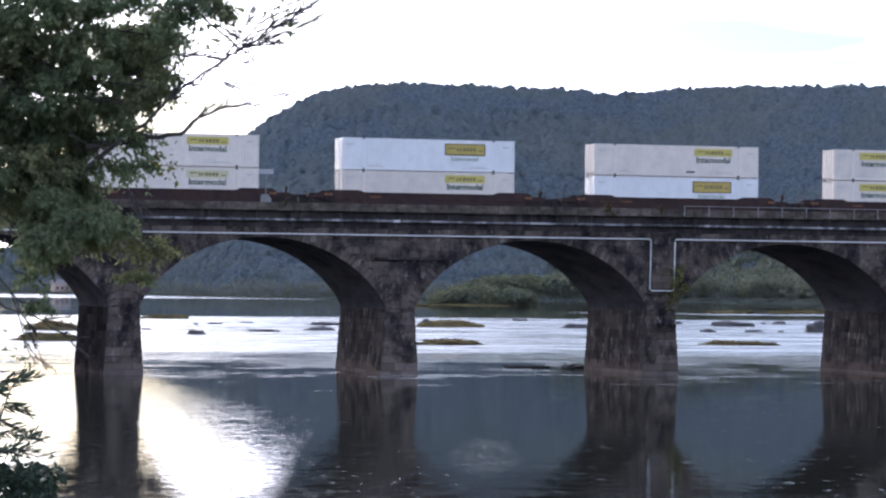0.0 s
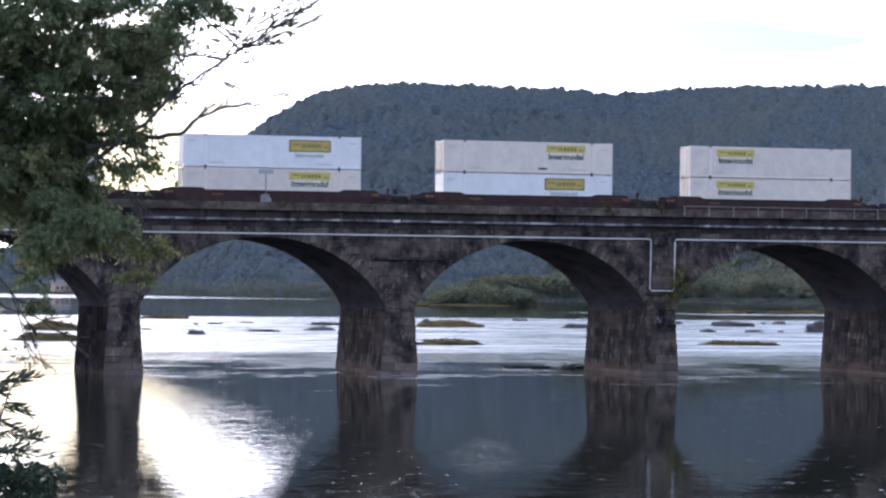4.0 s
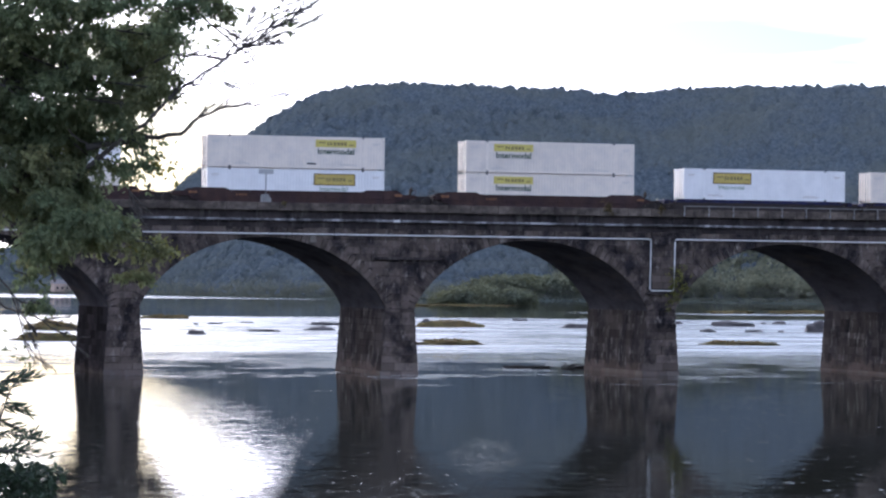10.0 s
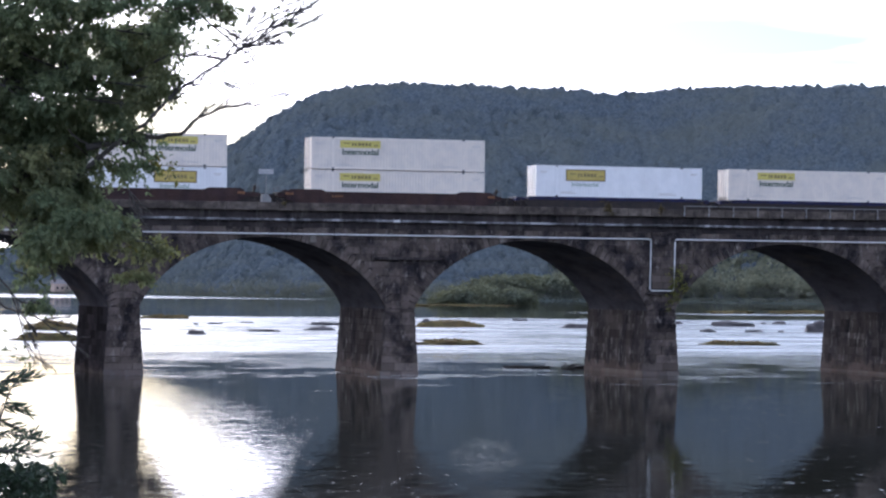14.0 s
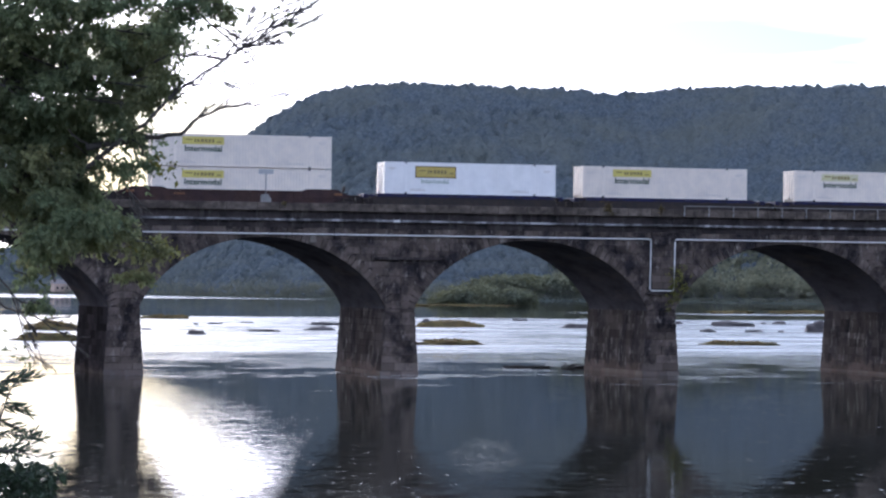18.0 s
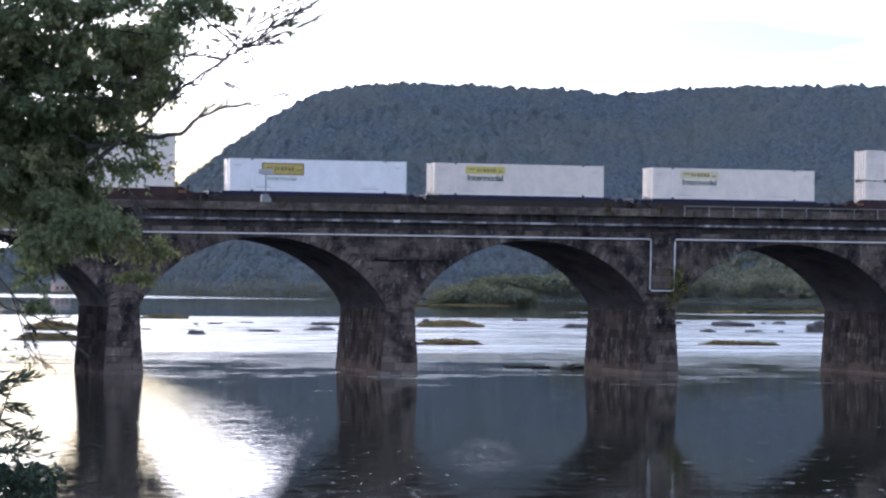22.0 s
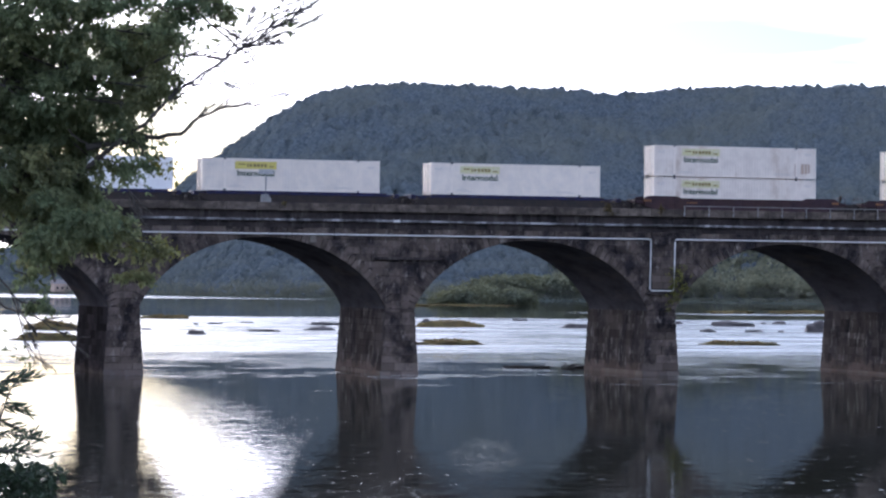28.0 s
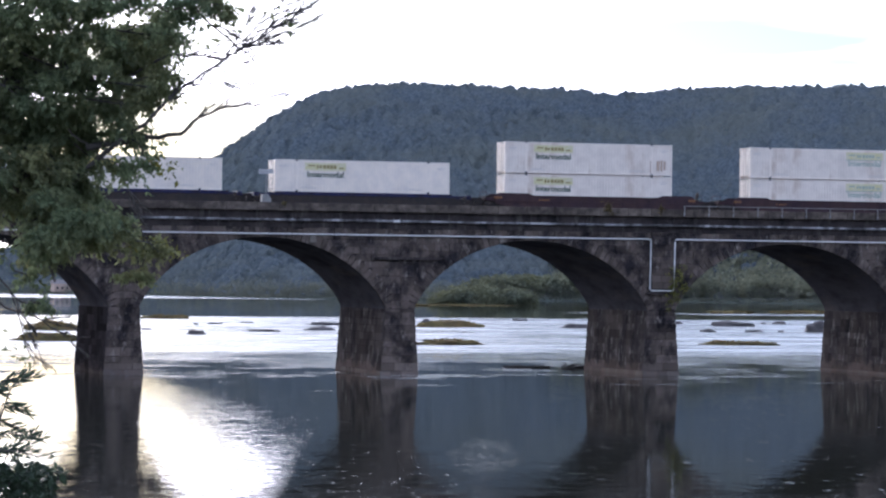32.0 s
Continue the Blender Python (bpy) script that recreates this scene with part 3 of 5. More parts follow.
def build_forest():
    rng = np.random.default_rng(5)
    # the canopy: one sheet of overlapping rounded crowns
    az, out = np.arange(5.0, 27.0, 0.032), np.arange(0.0, 1.0, 0.0036)
    a, q = np.meshgrid(az, out)
    shore = np.interp(a, SHORE_AZ, SHORE_R)
    r = shore + 25 + (RIDGE_R + 30 - shore - 25) * q
    x, y = polar(a, r)
    z = ground_z(x, y) + smooth01(q * 9) * (1.0 + crown_field(x, y, 5.2, 4.7, 6.2, rng) + crown_field(x, y, 2.2, 2.0, 2.2, rng))
    n, m = len(az), len(out)
    k = (np.arange(m - 1)[:, None] * n + np.arange(n - 1)[None]).ravel()
    quads = np.stack([k, k + 1, k + n + 1, k + n], 1)
    me = bpy.data.meshes.new("hill_forest")
    me.vertices.add(n * m)
    me.vertices.foreach_set("co", np.stack([x, y, z], -1).ravel())
    me.loops.add(quads.size)
    me.loops.foreach_set("vertex_index", quads.ravel())
    me.polygons.add(len(quads))
    me.polygons.foreach_set("loop_start", np.arange(0, quads.size, 4))
    me.polygons.foreach_set("use_smooth", np.ones(len(quads), bool))
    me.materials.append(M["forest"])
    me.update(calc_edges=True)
    tagged(new("hill_forest", me), "broadleaf forest covering the long hill, blue-green with painted haze", "forest", kind="stuff")
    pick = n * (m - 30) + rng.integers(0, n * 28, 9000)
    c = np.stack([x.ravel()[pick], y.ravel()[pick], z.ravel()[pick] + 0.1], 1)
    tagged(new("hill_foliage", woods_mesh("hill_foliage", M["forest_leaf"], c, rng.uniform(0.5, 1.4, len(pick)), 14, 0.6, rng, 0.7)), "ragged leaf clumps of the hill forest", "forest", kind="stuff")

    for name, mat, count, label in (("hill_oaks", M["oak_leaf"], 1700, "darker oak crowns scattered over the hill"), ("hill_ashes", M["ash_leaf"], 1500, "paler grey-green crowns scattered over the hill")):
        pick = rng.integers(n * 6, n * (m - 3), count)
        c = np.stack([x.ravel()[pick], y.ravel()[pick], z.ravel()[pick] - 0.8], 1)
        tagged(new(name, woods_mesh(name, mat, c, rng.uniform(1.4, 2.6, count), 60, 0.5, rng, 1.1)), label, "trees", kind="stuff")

    def belt(name, mat, n, az0, az1, near, far, wide, tall, per, leaf, label):
        """Separate upright crowns in a belt behind the far shore; wide: crown radius range, tall: its height over its width."""
        az = rng.uniform(az0, az1, n)
        r = np.interp(az, SHORE_AZ, SHORE_R) + near + rng.uniform(0, 1, n) * (far - near)
        x, y = polar(az, r)
        size = rng.uniform(wide[0], wide[1], n) * rng.choice([0.7, 1.0, 1.0, 1.35], n)
        c = np.stack([x, y, ground_z(x, y) + size * tall * 0.85], 1)
        tagged(new(name, woods_mesh(name, mat, c, size, per, leaf, rng, tall)), label, "trees", kind="stuff")

    belt("foothill_oaks", M["oak_leaf"], 2000, 5.0, 19.0, 60, 430, (2.0, 3.4), 1.6, 72, 0.62, "dark oaks at the foot of the hill, blue-green with painted haze")
    belt("foothill_woods", M["forest_leaf"], 1500, 5.0, 19.0, 60, 430, (2.0, 3.2), 1.6, 72, 0.62, "rounded crowns at the foot of the hill, blue-green with painted haze")
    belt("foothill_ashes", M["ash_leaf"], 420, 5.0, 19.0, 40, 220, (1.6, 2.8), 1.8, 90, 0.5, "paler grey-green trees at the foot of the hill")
    belt("slope_oaks", M["oak_leaf"], 200, 18.3, 27.0, 40, 280, (2.2, 4.0), 1.5, 110, 0.6, "dark oaks on the lower slope, blue-green with painted haze")
    belt("slope_woods", M["slope_leaf"], 2000, 18.3, 27.0, 25, 240, (3.2, 5.4), 1.2, 112, 1.45, "rounded woods on the lower slope, grey-green paled for haze")
    belt("shore_trees", M["shore_green"], 1500, 5.0, 27.0, 10, 70, (1.5, 2.8), 1.5, 80, 0.5, "trees along the far bank, grey-green paled for haze")
    belt("shore_brush", M["shore_green"], 1600, 5.0, 27.0, 1, 16, (0.7, 1.3), 0.8, 22, 0.5, "low green brush at the water's edge, paled for haze")
    n = 1000
    az = rng.uniform(15.8, 19.6, n)
    shore = np.interp(az, SHORE_AZ, SHORE_R)
    r = shore + 15 + rng.uniform(0, 110, n)
    x, y = polar(az, r)
    size = rng.uniform(1.8, 3.6, n)
    c = np.stack([x, y, 1.0 + rng.uniform(0, 1, n) ** 0.8 * 10.5 * smooth01((az - 15.7) / 1.6)], 1)
    tagged(new("rise_woods", woods_mesh("rise_woods", M["island_green"], c, size, 40, 1.3, rng)), "yellow-green trees on a low rise by the water, paled for haze", "trees", kind="stuff")


def islet(name, x, y, half_x, half_y, high, mat, label, category, rng, sharp=0.25, group=""):
    """A low uneven mound in the water."""
    bm = bmesh.new()
    bmesh.ops.create_icosphere(bm, subdivisions=3, radius=1.0)
    off = Vector(rng.uniform(-50, 50, 3))
    for p in bm.verts:
        k = 1 + sharp * noise.noise(p.co * 1.7 + off) + 0.5 * sharp * noise.noise(p.co * 4.1 + off)
        p.co = Vector((p.co.x * half_x * k, p.co.y * half_y * k, max(-0.3, p.co.z * high * (k + 0.8 * sharp * noise.noise(p.co * 3 + off)))))
    s = Shape()
    s.bm(bm)
    if name == "grass_bar":
        ob = new(name)
        part("mound", s, mat, ob, smooth=True)
        spots = [(half_x * a, half_y * b * 0.7, high * (0.55 * (1 - a * a) + 0.1)) for a, b in rng.uniform(-0.85, 0.85, (int(14 * half_x), 2))]
        part("grass", woods_mesh("grass", M["tuft"], spots, rng.uniform(0.12, 0.4, len(spots)) * (0.5 + high), 12, 0.30, rng, 1.2), None, ob, "ragged brown and yellow grass", kind="stuff")
    else:
        ob = new(name, s.mesh(name, mat, True))
    ob.location = (x, y, 0)
    ob.rotation_euler.z = rng.uniform(-0.2, 0.2) - 0.28
    return tagged(ob, label, category, group=group)


def build_islands():
    rng = np.random.default_rng(11)
    isl = islet("wooded_island", 266, 800, 22, 13, 0.42, M["reed"], "long low river island with yellow grass banks", "island", rng, 0.15)
    isl.rotation_euler.z = -0.28
    n = 130
    a, q = rng.uniform(0, 6.283, n), np.sqrt(rng.uniform(0, 1, n))
    lx, ly = q * np.cos(a) * 22, q * np.sin(a) * 12
    ca, sa = math.cos(-0.28), math.sin(-0.28)
    x, y = 274 + lx * ca - ly * sa, 804 + lx * sa + ly * ca
    size = rng.uniform(1.3, 3.4, n)
    c = np.stack([x, y, 0.2 + (1 - q * q) * 3.4 + size * 0.6], 1)
    tagged(new("island_bushes", woods_mesh("island_bushes", M["island_green"], c, size, 70, 0.9, rng)), "rounded willow bushes on the island, green paled for haze", "bushes", kind="stuff")
    # low grass bars: where they lie (x, y), half width, half depth, height
    for x, y, hx, hy, hh in ((23.6, 217.7, 4.6, 3, 1.3), (11.3, 136, 4.4, 2.5, 0.9), (105.4, 269.6, 5.7, 3.5, 1.25), (62.4, 121.4, 4.2, 2.2, 0.67), (105.5, 124.8, 5.5, 2.3, 0.42), (294, 600, 7, 5, 0.4), (326, 617, 9, 5, 0.45), (69, 365, 5.2, 3, 0.74), (232, 772, 9, 6, 0.7)):
        islet("grass_bar", x, y, hx, hy, hh, M["reed"], "low gravel bar with brown and yellow grass", "gravel bar", rng, 0.55, "grass bars in the river")


ROCKS = ((40.6, 184.7, 1.55, .69), (59.2, 279.7, .5, .32), (64.4, 288, 1.6, .27), (75.8, 312.7, 1.4, .2), (56.9, 211.8, 2.8, .37), (69.7, 225.4, 2.3, .67), (84.6, 281.8, 3.1, .64), (128.8, 264.6, 3.1, .85),
         (173.1, 297.3, 4.0, 1.04), (195, 333.2, .74, .37), (199.4, 334.7, 1.5, .62), (164.3, 234.5, 2.2, 1.9), (141, 228.5, 1.35, .5), (151, 231.1, 1.5, .41), (156.5, 232.5, .6, .26), (172.4, 325.3, .72, .6), (90.7, 210.7, .47, .2), (39.7, 222.2, .84, .28), (112.5, 311.6, .86, .9), (149.1, 363.9, 1.9, .38))


def build_rocks():
    rng = np.random.default_rng(23)
    for x, y, half, hh in ROCKS:
        islet("river_rock", x, y, half, half * 0.6, hh, M["rock"], "dark wet rock standing out of the shallow riffle", "rock", rng, 0.45, "rocks in the riffle")


def build_drift():
    """Driftwood by the pier's foot."""
    rng = np.random.default_rng(41)
    log = thing("driftwood_log", pose(38.7, 21.6, 0.06), "dark drowned log floating below the riffle", "log")
    part("stem", Shape().tube(wobble((0, 0, 0), (4.9, 0.2, 0.02), 6, 0.04, rng), [0.10, 0.14, 0.15, 0.14, 0.12, 0.10, 0.06], 9), M["bark"], log, smooth=True)
    part("branch", Shape().tube([(3.9, 0.1, 0), (4.1, 0, 0.22), (4.4, -0.1, 0.3)], [0.06, 0.04, 0.02], 6), M["bark"], log)
    heap = thing("driftwood_heap", pose(45.6, 21.4, 0.0), "dark heap of driftwood caught beside a pier", "driftwood")
    for k in range(11):
        a = Vector((rng.uniform(-1.0, 0.5), rng.uniform(-0.6, 0.6), rng.uniform(0, 0.15)))
        b = a + Vector((rng.uniform(0.8, 1.9), rng.uniform(-0.7, 0.7), rng.uniform(0.0, 0.5)))
        part("stick", Shape().tube(wobble(a, b, 3, 0.05, rng), [0.09, 0.08, 0.06, 0.03], 6), M["bark"], heap)


build_ground()
build_water()
build_forest()
build_islands()
build_rocks()
build_drift()

# ---- the stone bridge ----
PITCH, PIER_W, DEPTH, SPRING, RISE, TOP = 24.27, 3.45, 16.0, 5.75, 6.14, 12.95
HALF = (PITCH - 2.65) / 2


def pier_x(i):
    return PITCH * i - 0.02


def arch_up(q):
    """Height of the arch over its springing at q (-1 to 1) of its half span."""
    q = min(1.0, abs(q))
    rad = (HALF * HALF + RISE * RISE) / (2 * RISE)
    seg = math.sqrt(max(0.0, rad * rad - (q * HALF) ** 2)) - (rad - RISE)
    return 0.76 * seg + 0.24 * RISE * math.sqrt(max(0.0, 1 - q * q))


def stone_mesh(name, mat, seed):
    """One rough-faced block, one metre in each direction, its face towards -y."""
    rng = random.Random(seed)
    s = Shape()
    c = 0.022
    xs, zs = (-0.5, -0.5 + c, 0.0, 0.5 - c, 0.5), (-0.5, -0.5 + c * 1.6, 0.5 - c * 1.6, 0.5)
    v, f = [], []
    for z in zs:
        for x in xs:
            edge = abs(x) > 0.49 or abs(z) > 0.49
            v.append((x + (0 if edge else rng.uniform(-.03, .03)), 0.0 if edge else -0.5 - rng.uniform(0, 0.5), z + (0 if edge else rng.uniform(-.03, .03))))
    for j in range(3):
        for i in range(4):
            f.append((j * 5 + i, j * 5 + i + 1, (j + 1) * 5 + i + 1, (j + 1) * 5 + i))
    k = len(v)
    v += [(-0.5, 1, -0.5), (0.5, 1, -0.5), (0.5, 1, 0.5), (-0.5, 1, 0.5)]
    f += [(0, k, k + 1, 4, 3, 2, 1), (4, k + 1, k + 2, 19, 14, 9), (19, k + 2, k + 3, 15, 16, 17, 18), (15, k + 3, k, 0, 5, 10), (k, k + 3, k + 2, k + 1)]
    s.add(v, f)
    return s.mesh(name, mat)


STONES = [stone_mesh("stone", M["stone"], k) for k in range(6)]
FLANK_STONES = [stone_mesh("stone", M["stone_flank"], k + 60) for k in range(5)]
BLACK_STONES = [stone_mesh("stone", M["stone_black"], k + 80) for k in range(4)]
WET_STONES = [stone_mesh("stone", M["stone_wet"], k + 20) for k in range(5)]
COPINGS = [stone_mesh("coping_block", M["coping"], k + 40) for k in range(4)]


def lay(name, me, parent, at, size, turn=None):
    """A block of that size (x, face depth, z) with its face's middle at that place."""
    ob = new(name, me)
    ob.parent = parent
    m = Matrix.Translation(at)
    if turn is not None:
        m = m @ turn
    ob.matrix_basis = m @ Matrix.Diagonal((size[0], size[1], size[2], 1))
    return ob


def build_bridge():
    rng = random.Random(3)
    bridge = thing("stone_arch_bridge", pose(0, 0, 0), "long soot-darkened sandstone railway viaduct with many arches", "bridge", kind="structure")
    first, last = -4, 12
    n = 44
    # pier cores
    pier = Shape()
    h = SPRING
    w0, w1 = PIER_W / 2, 2.65 / 2
    pier.add([(-w0, 0, -1.5), (w0, 0, -1.5), (w0, DEPTH, -1.5), (-w0, DEPTH, -1.5), (-w1, 0, h), (w1, 0, h), (w1, DEPTH, h), (-w1, DEPTH, h)],
             [(0, 1, 5, 4), (1, 2, 6, 5), (2, 3, 7, 6), (3, 0, 4, 7), (0, 3, 2, 1), (4, 5, 6, 7)])
    pier_me = pier.mesh("pier", M["stone_core"])
    # one span from pier middle to pier middle
    wall, soffit = Shape(), Shape()
    a = PITCH / 2
    xs = [-a, -HALF - 0.01] + [-HALF * math.cos(math.pi * k / n) for k in range(n + 1)] + [HALF + 0.01, a]
    zs = [SPRING, SPRING] + [SPRING + arch_up(math.cos(math.pi * k / n)) for k in range(n + 1)] + [SPRING, SPRING]
    for y in (0.0, DEPTH):
        v = [(x, y, z) for x, z in zip(xs, zs)] + [(x, y, TOP) for x in xs]
        m = len(xs)
        wall.add(v, [(k, k + 1, m + k + 1, m + k) for k in range(m - 1)])
    wall.add([(-a, 0, TOP), (a, 0, TOP), (a, DEPTH, TOP), (-a, DEPTH, TOP)], [(0, 1, 2, 3)])
    v, f = [], []
    for k in range(n + 1):
        x, z = -HALF * math.cos(math.pi * k / n), SPRING + arch_up(math.cos(math.pi * k / n))
        v += [(x, 0.02, z), (x, DEPTH - 0.02, z)]
    f = [(2 * k, 2 * k + 1, 2 * k + 3, 2 * k + 2) for k in range(n)]
    soffit.add(v, f)
    wall_me, soffit_me = wall.mesh("spandrel_wall", M["stone_core"]), soffit.mesh("arch_soffit", M["soffit"], True)
    piers, walls = {}, {}
    for i in range(first, last):
        piers[i] = part("pier", pier_me, None, bridge, "battered stone pier with a pale flood-washed foot", m=pose(pier_x(i) - w0, 0, 0))
        walls[i] = part("spandrel_wall", wall_me, None, bridge, m=pose(pier_x(i) - w0 + a, 0, 0))
        part("arch_soffit", soffit_me, None, bridge, "black sooty arch vault", m=pose(pier_x(i) - w0 + a, 0, 0))
    x0, x1 = pier_x(first) - a, pier_x(last) - a
    # upper works: frieze, string course, shaded band, deck
    s = Shape().box(x0, x1, -0.12, 0.6, 12.75, 13.30).box(x0, x1, DEPTH - 0.6, DEPTH + 0.12, 12.75, 13.30)
    part("frieze", s, M["stone_core"], bridge)
    s = Shape().box(x0, x1, -0.02, 0.6, 13.50, 14.18).box(x0, x1, DEPTH - 0.6, DEPTH + 0.02, 13.50, 14.18)
    part("parapet_wall", s, M["stone_core"], bridge)
    part("deck", Shape().box(x0, x1, 0.6, DEPTH - 0.6, 12.95, 14.45), M["ballast"], bridge, "grey gravel ballast bed")
    part("back_coping", Shape().box(x0, x1, DEPTH - 0.62, DEPTH + 0.45, 14.18, 15.30, 0.05), M["coping"], bridge)
    x = x0
    while x < x1:
        w = rng.uniform(2.0, 3.4) if -14 < x < 76 else 12.0
        part("string_course", Shape().box(x + 0.012, min(x + w, x1) - 0.012, -0.50, 0.6, 13.302, 13.50 + rng.uniform(-0.015, 0.015), 0.03), M["string"], bridge)
        x += w
    part("coping_core", Shape().box(x0, x1, -0.40, 0.62, 14.182, 14.84), M["coping"], bridge)
    x = x0
    while x < x1:
        w = rng.uniform(1.9, 2.8) if -14 < x < 76 else 12.0
        lay("coping_block", rng.choice(COPINGS), bridge, (x + w / 2, -0.42, 14.53 + rng.uniform(-0.012, 0.012)), (w - 0.03, 0.06, 0.69))
        x += w
    # block courses of the piers near the camera
    for i in (0, 1, 2, 3):
        z = -0.35
        while z < SPRING - 0.05:
            hh = rng.uniform(0.52, 0.80)
            if z + hh > SPRING - 0.25:
                hh = SPRING - z
            zc = z + hh / 2
            w = w0 + (w1 - w0) * max(0, zc) / h
            x = -w
            while x < w - 0.02:
                bw = min(rng.uniform(0.9, 1.9), w - x)
                if w - x - bw < 0.45:
                    bw = w - x
                pool = WET_STONES if zc < 0.1 else STONES
                lay("stone", rng.choice(pool), piers[i], (x + bw / 2, -0.02, zc), (bw - 0.010, 0.06 + rng.uniform(0, 0.05), hh - 0.010))
                x += bw
            y = 0.0
            while y < DEPTH - 0.02:
                bw = min(rng.uniform(0.7, 3.2), DEPTH - y)
                if DEPTH - y - bw < 0.6:
                    bw = DEPTH - y
                # side faces take the darkened stones, the first pier the darkest
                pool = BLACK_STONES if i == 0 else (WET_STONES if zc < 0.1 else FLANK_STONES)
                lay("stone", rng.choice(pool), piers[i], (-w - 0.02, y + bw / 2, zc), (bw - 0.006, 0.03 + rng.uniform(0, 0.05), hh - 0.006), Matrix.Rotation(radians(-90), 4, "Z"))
                y += bw
            z += hh
    # voussoirs and spandrel courses
    ring = 0.95
    for i in (-1, 0, 1, 2, 3):
        count = 58
        pts = [(-HALF * math.cos(math.pi * k / 400), SPRING + arch_up(math.cos(math.pi * k / 400))) for k in range(401)]
        run = [0.0]
        for k in range(400):
            run.append(run[-1] + math.dist(pts[k], pts[k + 1]))
        for k in range(count):
            t = run[-1] * (k + 0.5) / count
            j = int(np.searchsorted(run, t))
            px, pz = pts[j]
            tx, tz = pts[min(j + 3, 400)][0] - pts[max(j - 3, 0)][0], pts[min(j + 3, 400)][1] - pts[max(j - 3, 0)][1]
            ang = math.atan2(tz, tx)
            long = ring * (1.12 if k % 2 else 0.95)
            cx, cz = px - math.sin(ang) * long / 2, pz + math.cos(ang) * long / 2
            lay("voussoir", rng.choice(STONES), walls[i], (cx, -0.05, cz), (run[-1] / count - 0.02, 0.07, long), Matrix.Rotation(-ang, 4, "Y"))
        z = SPRING + 0.02
        while z < TOP - 0.25:
            hh = rng.uniform(0.52, 0.80)
            if z + hh > TOP - 0.45:
                hh = TOP - 0.2 - z
            zc = z + hh / 2
            inner = 0.0
            for px, pz in pts:
                if pz + ring * 0.82 > zc + 0.1:
                    inner = max(inner, abs(px) + (0.55 if pz < zc else 0.25))
            inner = min(inner, a)
            for sgn in (-1, 1):
                x = inner if zc < SPRING + RISE + ring * 0.8 else 0.0
                while x < a - 0.05:
                    bw = min(rng.uniform(0.8, 2.2), a - x)
                    lay("stone", rng.choice(STONES), walls[i], (sgn * (x + bw / 2), -0.015, zc), (bw - 0.010, 0.06 + rng.uniform(0, 0.05), hh - 0.010))
                    x += bw
            z += hh
    # pilaster with its corbel over one pier, ledge over another
    s = Shape().box(45.78, 47.80, -0.22, 0.1, 7.72, 12.75, 0.04)
    pil = part("pilaster", s, M["stone_core"], bridge)
    z = 7.72
    while z < 12.6:
        hh = rng.uniform(0.5, 0.65)
        cut = rng.uniform(0.7, 1.3)
        for xa, xb in ((45.78, 45.78 + cut), (45.78 + cut, 47.80)):
            lay("stone", rng.choice(STONES), pil, ((xa + xb) / 2, -0.23, z + hh / 2), (xb - xa - 0.03, 0.05, min(hh, 12.74 - z) - 0.03))
        z += hh
    part("corbel", Shape().box(45.3, 48.35, -0.38, 0.1, 7.18, 7.45, 0.05).box(45.6, 48.0, -0.30, 0.1, 7.45, 7.72, 0.04), M["stone_core"], bridge)
    part("ledge", Shape().box(20.2, 26.1, -0.34, 0.1, 10.02, 10.28, 0.04), M["stone_core"], bridge, "dark projecting stone ledge")
    part("wall_plate", Shape().box(14.35, 14.90, -0.25, 0.05, 11.45, 12.08, 0.03), M["concrete"], bridge, "pale plate bolted to the arch ring")
    part("wall_tablet", Shape().box(21.75, 22.35, -0.58, -0.4, 13.28, 13.52, 0.02), M["pipe"], bridge, "small white tablet")
    return bridge


def build_pipe():
    pipe = thing("conduit_pipe", pose(0, 0, 0), "long white painted conduit pipe fixed along the spandrels", "pipe")
    y, r = -0.24, 0.066
    part("pipe_run", Shape().tube([(-100, y, 12.17), (45.5, y, 12.17), (45.66, y, 12.12), (45.71, y, 11.96), (45.62, y, 7.75), (45.70, y, 7.60), (45.86, y - 0.2, 7.56), (47.75, y - 0.2, 7.56), (47.86, y - 0.05, 7.62), (47.92, y, 7.75), (47.99, y, 11.96), (48.05, y, 12.12), (48.2, y, 12.17), (230, y, 12.14)], r, 9), M["pipe"], pipe, smooth=True)
    x = -12.0
    clip = Shape().box(-0.06, 0.06, -0.02, 0.26, -0.12, 0.12, 0.01).mesh("pipe_clip", M["galv"])
    while x < 74:
        if not 45 < x < 48.6:
            part("pipe_clip", clip, None, pipe, m=pose(x, y, 12.17))
        x += 3.05


def build_track():
    for y in (8.10, 3.75):
        track = thing("railway_track", pose(0, y, 14.45), "railway track on timber ties in ballast", "track", "tracks over the bridge", "structure")
        for s in (-0.75, 0.75):
            part("rail", Shape().box(-110, 275, s - 0.035, s + 0.035, 0.30, 0.45).box(-110, 275, s - 0.075, s + 0.075, 0.25, 0.30), M["rail"], track)
        ties = Shape()
        for k in range(640):
            ties.box(-110 + k * 0.6, -109.77 + k * 0.6, -1.3, 1.3, 0.02, 0.26)
        part("ties", ties, M["tie"], track, kind="stuff")


